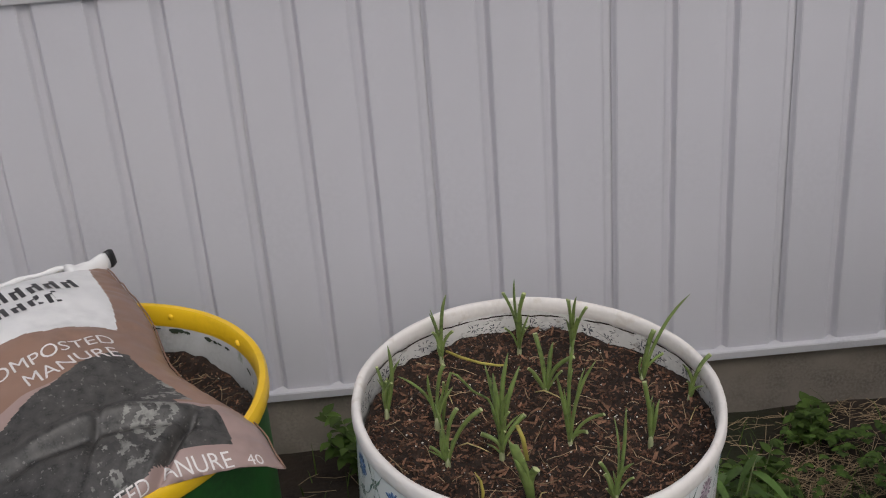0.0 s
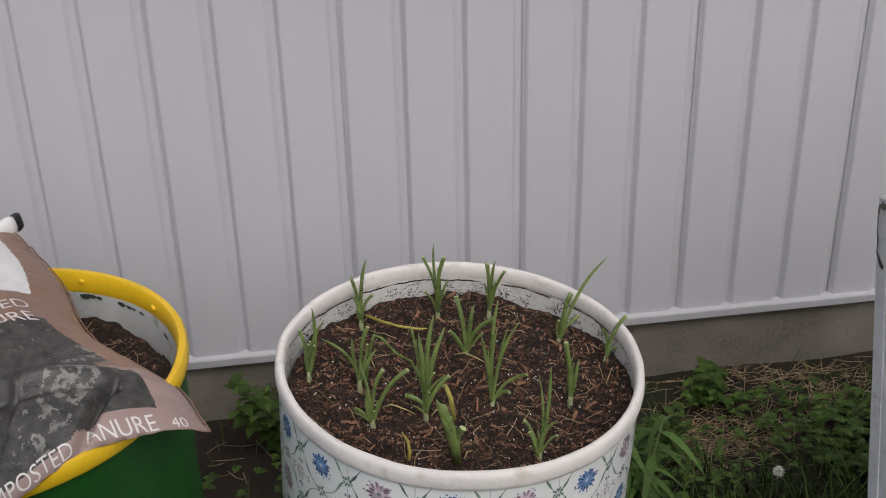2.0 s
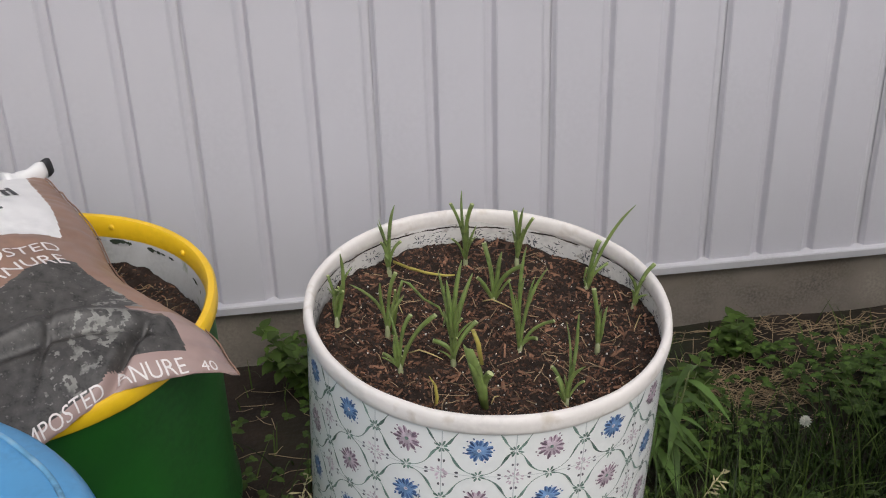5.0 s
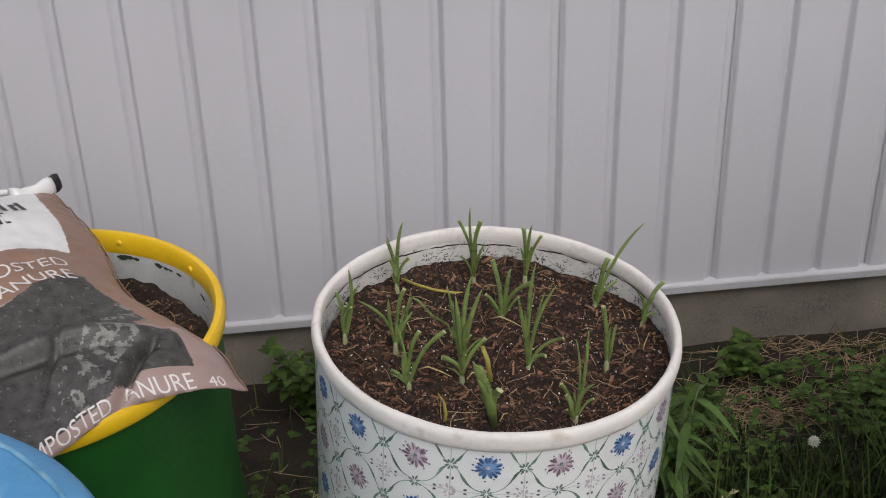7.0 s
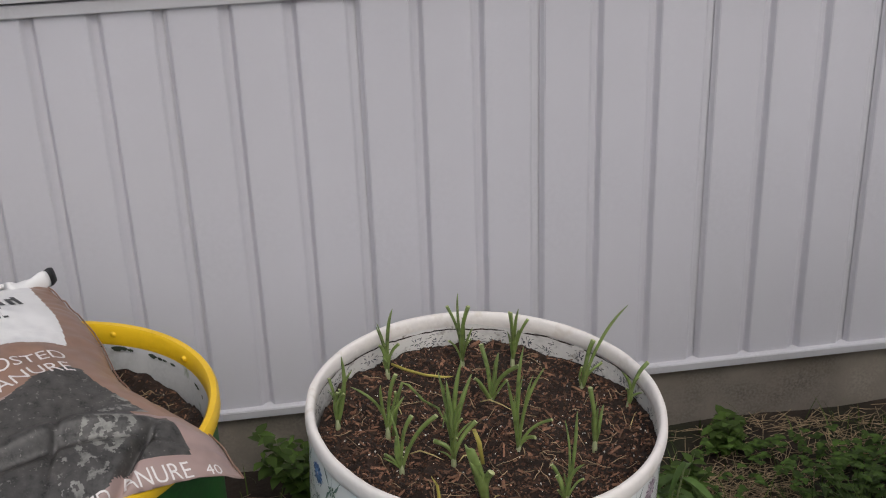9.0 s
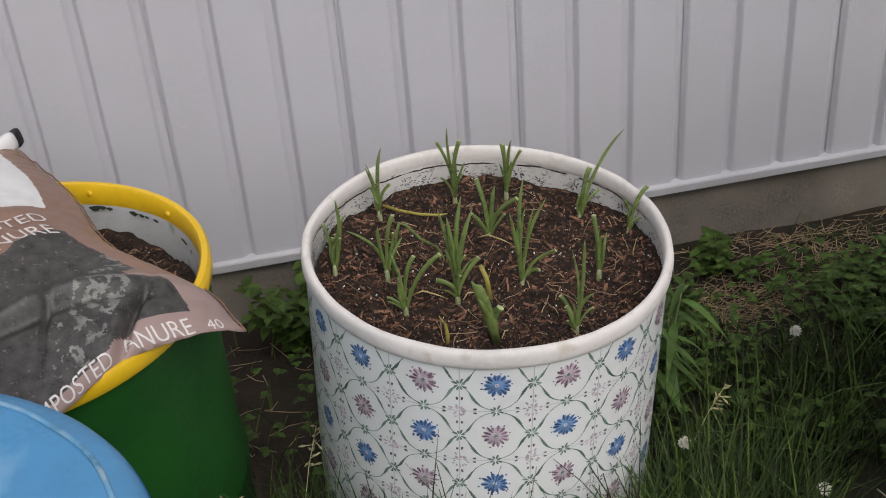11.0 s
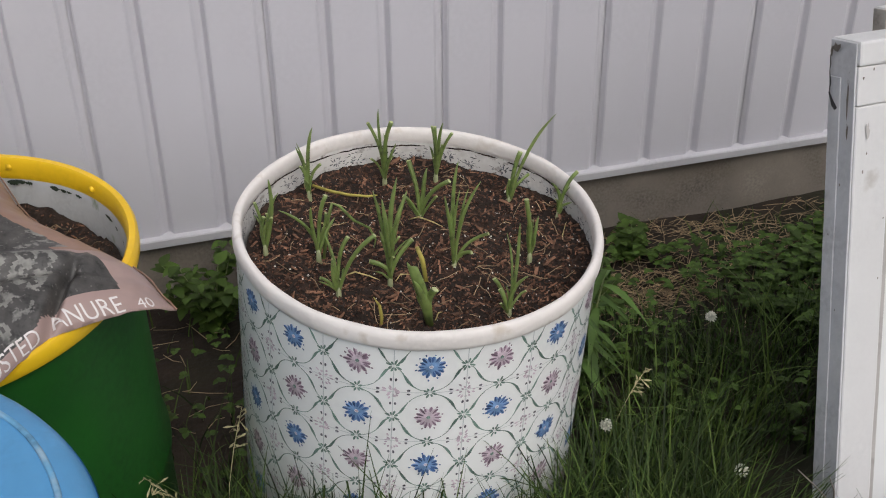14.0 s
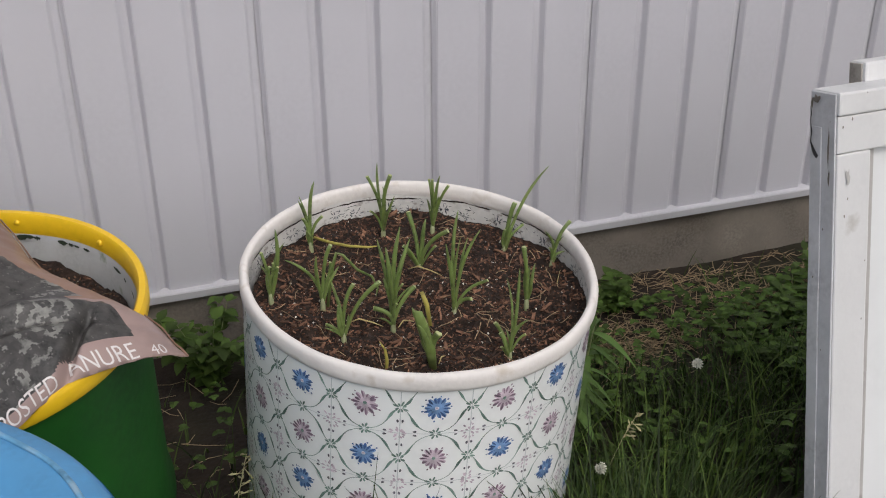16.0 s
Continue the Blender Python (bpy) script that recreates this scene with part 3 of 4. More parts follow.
onion((0.275, -0.841), [(-0.008, 0.123), (0.013, 0.08), (0.003, 0.075)], 0.0036)
onion((0.297, -0.676), [(0.02, 0.094), (0.075, 0.162), (0.01, 0.057)], 0.0044)
onion((0.360, -0.742), [(-0.011, 0.072), (0.031, 0.086), (0.033, -0.028), (0.021, 0.034)], 0.0036)

# a broad bent leaf with a yellowed tip on the front plant
wide = thing("onion_leaf_broad", "broad folded green onion leaf with a yellow tip", "leaf", (0.076, -0.966, soil_height(0.076, -0.966)))
raw("blade", *tube([(0, 0, 0.0), (-0.004, 0.002, 0.035), (-0.013, 0.004, 0.072), (-0.022, 0.004, 0.104), (-0.026, 0.004, 0.108)], [0.0055, 0.0082, 0.0090, 0.0070, 0.0012], 10, 0.34), M["onion"], wide, shade=True)
raw("yellow_tip", *tube([(-0.004, 0.0, 0.08), (-0.009, 0.001, 0.118), (-0.016, 0.002, 0.140)], [0.0030, 0.0036, 0.0030], 8, 0.4), M["onion_yellow"], wide, "yellowed dry leaf tip", shade=True)

# a bleached runner lying on the soil and dry skins at the necks
strand = thing("dry_leaf_strand", "yellowed onion leaf lying across the soil", "leaf", (0.02, -0.60, soil_height(0.02, -0.60)))
raw("strand", *tube([(-0.040, 0.020, 0.020), (-0.015, 0.004, 0.014), (0.015, -0.012, 0.010), (0.045, -0.026, 0.010), (0.060, -0.030, 0.012)], [0.0030, 0.0034, 0.0030, 0.0026, 0.0012], 6, 0.5), M["onion_yellow"], strand, shade=True)
strand = thing("dry_leaf_strand", "short yellowed onion shoot standing by the rim", "leaf", (0.004, -0.958, soil_height(0.004, -0.958)))
raw("strand", *tube([(0, 0, -0.004), (0.003, 0.002, 0.020), (0.001, 0.003, 0.040), (-0.007, 0.004, 0.056)], [0.0022, 0.0028, 0.0022, 0.0008], 6, 0.5), M["onion_yellow"], strand, shade=True)
strand = thing("dry_leaf_strand", "bent thin onion leaf drooping onto the soil", "leaf", (-0.040, -0.768, soil_height(-0.040, -0.768)))
raw("strand", *tube([(0, 0, 0.0), (0.012, 0.004, 0.07), (0.020, 0.006, 0.094), (0.030, 0.006, 0.088), (0.052, 0.004, 0.058), (0.075, 0.002, 0.042), (0.084, 0.0, 0.020), (0.080, -0.002, 0.006)], [0.0026, 0.0028, 0.0026, 0.0026, 0.0026, 0.0022, 0.0014, 0.0008], 6, 0.6), M["onion"], strand, shade=True)
for x, y, dx, dy in ((0.115, -0.70, 0.05, -0.03), (0.052, -0.86, 0.03, 0.015), (-0.02, -0.83, 0.05, -0.02), (0.37, -0.76, -0.03, -0.05), (0.085, -0.965, 0.02, 0.02), (-0.03, -0.68, 0.012, -0.05)):
    z = soil_height(x, y)
    skin = raw("dry_onion_skin", *tube([(0, 0, 0.008), (dx * 0.3, dy * 0.3, 0.016), (dx * 0.7, dy * 0.7, 0.010), (dx, dy, 0.003)], [0.001, 0.0016, 0.0013, 0.0006], 5, 0.4), M["onion_dry"], shade=True)
    skin.location = (x, y, z)
    tagged(skin, "curled pale dry onion skin on soil", "leaf", "dry skins")


# ---- drums ----
def drum(name, label, cx, cy, top, r, outer, open_top):
    ob = thing(name, label, "barrel", (cx, cy, 0))
    g = 0.02
    prof = [(r * 0.95, g), (r * 0.985, g + 0.012), (r, g + 0.04), (r, top * 0.33), (r + 0.006, top * 0.33 + 0.015), (r + 0.006, top * 0.33 + 0.035), (r, top * 0.33 + 0.05), (r, top - 0.045)]
    smooth(raw("body", *lathe(prof, 128, lambda a, z: 0.0025 * math.sin(2 * a + 1) + 0.001 * math.sin(7 * a + z * 9)), outer, ob), 30)
    return ob


YX, YY, YR, YT = -0.637, -0.703, 0.326, Z0 + 0.027
gdrum = drum("green_drum", "green painted plastic drum with yellow rim, partly filled with soil", YX, YY, YT + 0.03, YR - 0.012, M["green"], True)
hoop = [(YR - 0.012, YT - 0.030), (YR - 0.003, YT - 0.030), (YR, YT - 0.024), (YR, YT - 0.006), (YR - 0.004, YT), (YR - 0.013, YT), (YR - 0.017, YT - 0.005), (YR - 0.019, YT - 0.034), (YR - 0.018, YT - 0.038), (YR - 0.013, YT - 0.036)]
smooth(raw("rim", *lathe(hoop, 160, lambda a, z: 0.0015 * math.sin(3 * a), True), M["yellow"], gdrum, "bright yellow painted rim"), 50)
wallp = [(YR - 0.0175, YT - 0.034), (YR - 0.023, YT - 0.06), (YR - 0.027, YT - 0.16)]
smooth(raw("inner_wall", *lathe(wallp, 128), M["drum_white"], gdrum, "scuffed whitish inner wall"))
rng = random.Random(8)
for k in range(26):
    a = rng.uniform(-0.9, 2.4)
    zc, wid = YT - 0.038 - abs(rng.gauss(0, 0.004)), rng.uniform(0.008, 0.03)
    vs, n = [], 7
    for i in range(n):
        b = a + wid / YR * (i / (n - 1) - 0.5)
        hh = rng.uniform(0.002, 0.007) * math.sin(math.pi * (i + 0.5) / n)
        for zz in (zc + hh * 0.6, zc - hh):
            vs.append(((YR - 0.0245) * math.cos(b), (YR - 0.0245) * math.sin(b), zz))
    raw("grime_patch", vs, [(2 * i, 2 * i + 1, 2 * i + 3, 2 * i + 2) for i in range(n - 1)], M["moss"], gdrum)
for a in (1.13, 0.55):
    bolt = lathe([(0.0, 0.003), (0.004, 0.003), (0.0055, 0.0), (0.0055, -0.002)], 12)
    pb = raw("rivet", *bolt, M["yellow"], gdrum, shade=True)
    pb.matrix_local = Matrix.Translation(((YR - 0.0190) * math.cos(a), (YR - 0.0190) * math.sin(a), YT - 0.016)) @ pose(0, 0, 0, 0, -90, math.degrees(a))
soil_bed("drum_soil", YR - 0.028, YX, YY, YT - 0.098, Vector((0, 0, 1)), 11, "brown soil with straw inside the green drum", 1500, 120, 200)
stalk = raw("straw_stalk", *tube([(-0.07, 0.09, 0.012), (0.0, 0.0, 0.010), (0.06, -0.09, 0.012)], [0.0022, 0.0022, 0.0018], 6), M["straw"])
stalk.location = (-0.475, -0.57, YT - 0.094)
tagged(stalk, "long pale dry straw stalk on soil", "straw")

UX, UY, UR, UT = -0.732, -1.449, 0.350, Z0 + 0.165
bdrum = drum("blue_drum", "scuffed blue plastic drum with a closed top", UX, UY, UT + 0.02, UR, M["blue"], False)
lidp = [(0.0, UT - 0.012), (UR - 0.09, UT - 0.012), (UR - 0.078, UT - 0.010), (UR - 0.068, UT - 0.002), (UR - 0.035, UT), (UR - 0.012, UT - 0.006), (UR - 0.002, UT - 0.018), (UR + 0.003, UT - 0.028), (UR + 0.003, UT - 0.040)]
smooth(raw("lid", *lathe(lidp, 128), M["blue"], bdrum), 60)
ring = lathe([(UR - 0.034 + 0.0035 * math.cos(b), UT + 0.0005 + 0.0022 * math.sin(b)) for b in [math.pi * 2 * k / 8 for k in range(8)]], 128, lambda a, z: 0.003 * noise.noise((4 * math.cos(a), 4 * math.sin(a), 1)), True)
smooth(raw("worn_ridge", *ring, M["blue_pale"], bdrum, "pale worn ridge on the blue lid"), 80)

# ---- manure bag lying over the green drum ----
bag = thing("compost_bag", "full tan plastic sack of composted manure lying on the drum", "bag")
BA, BB = Vector((-0.625, -0.345, Z0 + 0.085)), Vector((-0.277, -0.894, Z0 - 0.006))
BL, BW = (BA - BB).length, 0.40
EH = (BA - BB).normalized()
ES, ES_LOW, ES2, ES2_LOW = Vector((-0.87, -0.49, 0.0)), Vector((-0.94, -0.33, 0.0)), Vector((-0.82, -0.57, 0.0)), Vector((-0.70, -0.74, -0.10))
EN = EH.cross(ES + ES_LOW).normalized()
EN = EN if EN.z > 0 else -EN


def bag_point(s, h, top=True, lift=0.0):
    """A point on the sack, s metres from its free long edge and h metres from its bottom hem."""
    u, v = min(max(s / BW, 0), 1), min(max(h / BL, 0), 1)
    full = (max(0.0, math.sin(math.pi * u)) ** 0.62) * (max(0.0, math.sin(math.pi * v)) ** 0.55)
    neck = 1 - 0.10 * math.exp(-((v - 1.0) / 0.07) ** 2)
    pinch = 0.034 * math.exp(-((v - 0.44) / 0.18) ** 2) - 0.014 * math.exp(-((v - 0.15) / 0.09) ** 2)
    across = pinch + (s - pinch * s / BW) * neck
    es = ES_LOW.lerp(ES, v)
    p = BB + EH * h + es * across + (ES2_LOW.lerp(ES2, min(1, 2 * v)) - es) * (0.5 * (across - 0.18 + math.hypot(across - 0.18, 0.02)))
    p = p + Vector((0, 0, 0.034 * (1 - math.exp(-max(s, 0) / 0.05)) * (1 - 0.7 * v)))
    if top:
        k = 0.085 * full
        k += full * (0.010 * noise.noise((s * 9, h * 9, 2)) + 0.006 * noise.noise((s * 24, h * 22, 4)))
        k += 0.012 * math.exp(-((h - 0.115 - 0.25 * (s - 0.13)) / 0.014) ** 2) * full
        k -= 0.016 * math.exp(-((h - 0.085 - 0.30 * (s - 0.13)) / 0.012) ** 2) * full * (1 if s > 0.10 else s / 0.10)
        fold = s - (0.182 - 0.95 * h)
        reach = max(0.0, 1 - h / 0.13)
        k -= 0.032 * math.exp(-(fold / 0.009) ** 2) * min(1, full * 2.2) * reach
        k += 0.010 * math.exp(-((fold - 0.018) / 0.012) ** 2) * min(1, full * 2.2) * reach
        tuck = s - (0.33 - 0.9 * h)
        k -= 0.012 * math.exp(-(tuck / 0.007) ** 2) * full * max(0.0, 1 - abs(h - 0.10) / 0.10)
        wrin = math.sin(150 * (h + 0.35 * s) + 5 * noise.noise((s * 12, h * 12, 1)))
        k += 0.0022 * wrin * full * max(0.0, 1 - s / 0.10) * (1 if h > 0.12 else h / 0.12)
        edge = math.exp(-(s / 0.03)) + math.exp(-(h / 0.02)) + math.exp(-((BL - h) / 0.03))
        k += 0.0035 * edge * noise.noise((s * 40, h * 55, 7))
        return p + EN * (k + lift)
    return p - EN * (0.036 * full + lift)


def bag_print(s, h):
    """Which printed colour covers this place."""
    wob = 0.010 * noise.noise((s * 30, h * 30, 9)) + 0.004 * noise.noise((s * 90, h * 90, 9))
    if h > 0.352 + 0.10 * max(0, s - 0.06) and s > 0.070 - 0.11 * (h - 0.352):
        return 2
    if h > 0.635:
        return 2 if s > 0.03 else 1
    right = (0.058 + 0.4 * wob) if h < 0.118 else (0.098 if h < 0.135 else 0.070 + 0.35 * (0.006 * math.floor((h - 0.12) / 0.018)) + 0.5 * wob)
    if 0.036 - 0.45 * min(max(0.0, s - 0.14), 0.05) < h < 0.264 - 0.22 * max(0.0, s - 0.10) + wob * 0.3 and s > right:
        crumbs = noise.noise((s * 45, h * 70, 6)) + 0.8 * noise.noise((s * 110, h * 150, 3))
        if abs(h - 0.160 + 0.75 * (s - 0.07)) < 0.036 + wob and crumbs > -0.02 + 5 * max(0.0, s - 0.20):
            return 4
        return 3
    return 1 if h > 0.125 and s < 0.12 or h > 0.24 else 0


NS, NH = 170, 260
vs, fs, ix = [], [], []
for top in (True, False):
    for j in range(NH + 1):
        for i in range(NS + 1):
            vs.append(tuple(bag_point(BW * i / NS, BL * j / NH, top)))
off = (NS + 1) * (NH + 1)
for j in range(NH):
    for i in range(NS):
        a = j * (NS + 1) + i
        fs.append((a, a + NS + 1, a + NS + 2, a + 1))
        ix.append(bag_print(BW * (i + 0.5) / NS, BL * (j + 0.5) / NH))
for j in range(NH):
    for i in range(NS):
        a = off + j * (NS + 1) + i
        fs.append((a, a + 1, a + NS + 2, a + NS + 1))
        ix.append(0)
sack = raw("sack", vs, fs, [M["bag"], M["bag_brown"], M["bag_white"], M["bag_grey"], M["bag_light"]], bag, shade=True, indices=ix)
bm = bmesh.new()
bm.from_mesh(sack.data)
bmesh.ops.remove_doubles(bm, verts=bm.verts, dist=0.0004)
bmesh.ops.recalc_face_normals(bm, faces=bm.faces)
bm.to_mesh(sack.data)
bm.free()

# gathered top corner and welded hems
cor = bag_point(0.015, BL)
gather = []
for k in range(9):
    q = k / 8
    gather.append(cor + EH * (0.020 * q - 0.022) + ES * (0.055 - 0.075 * q) + Vector((0, 0, 0.003 + 0.006 * q)))
raw("twisted_corner", *tube(gather, [0.034, 0.029, 0.021, 0.018, 0.0165, 0.0165, 0.018, 0.019, 0.0165], 14, 0.55), M["bag_white"], bag, "twisted white corner", shade=True)
tipc = [gather[-1] + (gather[-1] - gather[-2]) * k * 0.8 for k in range(3)]
raw("black_corner", *tube([tipc[0] - (gather[-1] - gather[-2]) * 0.4, tipc[1], tipc[2]], [0.0175, 0.0185, 0.0150], 12, 0.32), M["print_black"], bag, "black corner print", shade=True)
hem = []
for i in range(40):
    q = i / 39
    p = bag_point(0.002, BL * q)
    hem.append(p - ES * 0.003 + Vector((0, 0, 0.0015 * math.sin(i * 1.9))))
raw("side_seam", *tube(hem, [0.0022] * 40, 6, 0.5), M["bag_brown"], bag, shade=True)
hem = [bag_point(BW * i / 39, BL - 0.004) + EH * 0.012 + Vector((0, 0, 0.0015 * math.sin(i * 0.9))) for i in range(40)]
raw("top_hem", *tube(hem, [0.006 + 0.0008 * math.sin(i * 0.8) for i in range(40)], 10, 0.6), M["bag_white"], bag, "crumpled white top hem", shade=True)


HEM = {}


def up_from_hem(s, d):
    """The h at which the surface lies d metres above the bottom hem, along the film."""
    key = round(s * 500)
    if key not in HEM:
        row, prev, run = [(0.0, 0.0)], bag_point(key / 500, 0.0), 0.0
        for i in range(1, 61):
            p = bag_point(key / 500, i * 0.0015)
            run += (p - prev).length
            prev = p
            row.append((run, i * 0.0015))
        HEM[key] = row
    row = HEM[key]
    for (d0, h0), (d1, h1) in zip(row, row[1:]):
        if d1 >= d:
            return h0 + (h1 - h0) * max(0.0, d - d0) / max(1e-6, d1 - d0)
    return row[-1][1]


def lettering(text, size, s_right, h, material, parent, spread=1.0, tilt=0.0, tall=1.0, hem=False, name="lettering"):
    """Words printed on the sack; the line ends at s_right and reads up the sack."""
    cu = bpy.data.curves.new(name, "FONT")
    cu.body, cu.size, cu.align_x, cu.resolution_u, cu.space_character = text, size, "RIGHT", 3, spread
    tmp = new(name, cu)
    bpy.context.view_layer.update()
    src = tmp.evaluated_get(bpy.context.evaluated_depsgraph_get()).to_mesh()
    bm = bmesh.new()
    bm.from_mesh(src)
    bpy.data.objects.remove(tmp)
    bmesh.ops.triangulate(bm, faces=bm.faces)
    bmesh.ops.subdivide_edges(bm, edges=[e for e in bm.edges if e.calc_length() > 0.005], cuts=2)
    for v in bm.verts:
        s, hh = s_right - v.co.x, h + tall * v.co.y + tilt * -v.co.x
        v.co = bag_point(s, up_from_hem(s, hh) if hem else hh, True, 0.0014)
    return part(name, bm, material, parent)


lettering("40", 0.024, 0.026, 0.003, M["print_white"], bag, hem=True)
lettering("ANURE", 0.031, 0.070, 0.001, M["print_white"], bag, tilt=0.07, tall=1.25, hem=True)
lettering("COMPOSTED", 0.029, 0.192, 0.003, M["print_white"], bag, tall=1.2, hem=True)
lettering("COMPOSTED", 0.040, 0.086, 0.292, M["print_white"], bag)
lettering("MANURE", 0.040, 0.096, 0.250, M["print_white"], bag)

# brand mark as plain black shapes on the white panel
rng = random.Random(5)
for line, (h0, hh, s0, n) in enumerate(((0.515, 0.048, 0.090, 7), (0.452, 0.044, 0.135, 5))):
    for k in range(n):
        s1 = s0 + k * 0.029
        quad = []
        for sa, ha in ((0, 0), (0, hh), (0.008, hh), (0.008, hh * 0.75), (0.021, hh * 0.75), (0.021, 0), (0.013, 0), (0.013, hh * 0.6), (0.008, hh * 0.6), (0.008, 0)):
            quad.append(tuple(bag_point(s1 + sa, h0 + ha + 0.003 * math.sin(k * 2.0), True, 0.0012)))
        raw("brand_bar", quad, [(0, 9, 3, 2, 1), (9, 8, 3), (8, 7, 4, 3), (7, 6, 5, 4)], M["print_black"], bag)


# ---- old window frames leaning by the barrel ----
def sash(name, label, at, tilt, w, h, thick, stile, rail, edge):
    """A painted wooden window sash: stiles, rails, beads and a whitewashed pane; local x along, z up, front towards -y."""
    ob = thing(name, label, "window frame", group="old window sashes")
    ob.matrix_world = pose(*at, *tilt)
    rg = random.Random(int(h * 1000))

    def wood(nm, lo, hi, bevel, material=M["paint"], rough=0.0):
        bm = bmesh.new()
        box(bm, lo, hi, bevel, 2)
        if rough:
            bmesh.ops.subdivide_edges(bm, edges=[e for e in bm.edges if abs(e.verts[0].co.z - e.verts[1].co.z) > 0.2], cuts=40)
            for v in bm.verts:
                v.co.y += rough * noise.noise((v.co.x * 20, 3.0, v.co.z * 14)) + rough * 0.5 * noise.noise((v.co.x * 20, 9.0, v.co.z * 60))
        p = part(nm, bm, material, ob)
        for f in p.data.polygons:
            f.use_smooth = False
        return p

    top = h - rail
    wood("stile", (0, 0, 0), (stile, thick, top - 0.0008), 0.003, rough=0.0012)
    wood("edge_face", (-0.003, 0.002, 0.0), (-0.0002, thick - 0.001, h - 0.003), 0.0008, edge, 0.0010)
    wood("edge_strip", (-0.0055, thick * 0.52, 0.0), (-0.0032, thick - 0.003, h - 0.055), 0.001, edge, 0.0012)
    wood("stile", (w - stile, 0, 0), (w, thick, top - 0.0008), 0.003)
    wood("top_rail", (0, -0.0006, top), (w, thick - 0.001, h - 0.036), 0.0025)
    wood("cap_rail", (-0.0006, -0.004, h - 0.0352), (w, thick, h), 0.004)
    wood("bottom_rail", (stile + 0.0006, 0.001, 0), (w - stile - 0.0006, thick - 0.001, rail * 0.5), 0.003)
    # the left bead is a darker grey than the right one
    wood("bead", (stile + 0.001, thick * 0.30, rail * 0.5), (stile + 0.021, thick * 0.62, top - 0.0008), 0.002, M["grey_coat"])
    wood("bead_cap", (stile + 0.002, thick * 0.10, top + 0.022), (stile + 0.020, thick * 0.28, top + 0.026), 0.001, M["grey_coat"])
    wood("bead", (w - stile - 0.022, thick * 0.28, rail * 0.5), (w - stile - 0.001, thick * 0.62, top - 0.0008), 0.002)
    wood("pane", (stile + 0.0215, thick * 0.34, rail * 0.5 + 0.001), (w - stile - 0.0225, thick * 0.5, top - 0.001), 0.0, M["glass_paint"])
    # bare spots where the paint has flaked off
    for _ in range(12):
        z = h - abs(rg.gauss(0, 0.16)) - 0.004
        onside = rg.random() < 0.6
        n, r0 = 9, rg.uniform(0.0006, 0.0018)
        ring_ = [(r0 * rg.uniform(0.5, 1.2) * math.cos(2 * math.pi * k / n), r0 * rg.uniform(0.8, 2.4) * math.sin(2 * math.pi * k / n)) for k in range(n)]
        a = rg.uniform(0.006, thick - 0.006) if onside else rg.uniform(0.006, stile - 0.006)
        pts = [(-0.0060, min(max(a + p, 0.003), thick - 0.003), min(z + q, h - 0.004)) if onside else (min(max(a + p, 0.003), stile - 0.003), -0.0046, min(z + q, h - 0.004)) for p, q in ring_]
        raw("flaked_spot", pts, [tuple(range(n))], M["bare"], ob)
    return ob


front_sash = sash("window_sash", "old chipped white painted wooden window sash leaning outdoors", (0.6754, -1.2192, 0.10), (-14.26, 1.84, 4.52), 0.82, 0.871, 0.0576, 0.063, 0.092, M["edge_grey"])
sash("window_sash", "taller chipped white window sash leaning behind another", (0.762, -1.158, 0.095), (-14.26, 1.84, 4.52), 0.82, 0.889, 0.030, 0.063, 0.092, M["edge_worn"])
# the split and rotten corner of the nearer sash, and a long flake on its stile
split = [(0.053, 0.846), (0.0515, 0.834), (0.053, 0.822), (0.050, 0.806), (0.0525, 0.792), (0.048, 0.784), (0.043, 0.776), (0.036, 0.770)]
wide_ = [0.0015, 0.003, 0.0018, 0.0032, 0.0024, 0.0040, 0.0060, 0.0050]
vs = []
for (y, z), k in zip(split, wide_):
    vs += [(-0.0064, y - k / 2, z + k / 2), (-0.0064, y + k / 2, z - k / 2)]
raw("split", vs, [(2 * i, 2 * i + 1, 2 * i + 3, 2 * i + 2) for i in range(len(split) - 1)], M["print_black"], front_sash, "dark split in the corner")
for y, z, ry_, rz_ in ((0.040, 0.858, 0.012, 0.007), (0.050, 0.852, 0.004, 0.010), (0.012, 0.788, 0.003, 0.034), (0.010, 0.742, 0.003, 0.014)):
    ring_ = [(-0.0062, y + ry_ * (0.8 + 0.3 * math.sin(5 * k)) * math.cos(k * 0.571), min(0.866, z + rz_ * (0.8 + 0.3 * math.cos(3 * k)) * math.sin(k * 0.571))) for k in range(11)]
    raw("bare_patch", ring_, [tuple(range(11))], M["bare"], front_sash)
ring_ = [(0.020 + 0.005 * (0.8 + 0.4 * math.sin(5 * k)) * math.cos(k * 0.571), -0.0024, 0.742 + 0.014 * (0.8 + 0.3 * math.cos(3 * k)) * math.sin(k * 0.571)) for k in range(11)]
raw("bare_patch", ring_, [tuple(range(11))], M["grey_coat"], front_sash)


# ---- grass and weeds ----
rng = random.Random(77)
DRUMS = ((BX, BY, BR + 0.004), (YX, YY, YR + 0.004), (UX, UY, UR + 0.004))


def free_spot(x, y, gap=0.0):
    return y < -0.02 and not (0.57 < x < 1.62 and -1.37 < y < -0.96) and all(math.hypot(x - a, y - b) > c + gap for a, b, c in DRUMS)


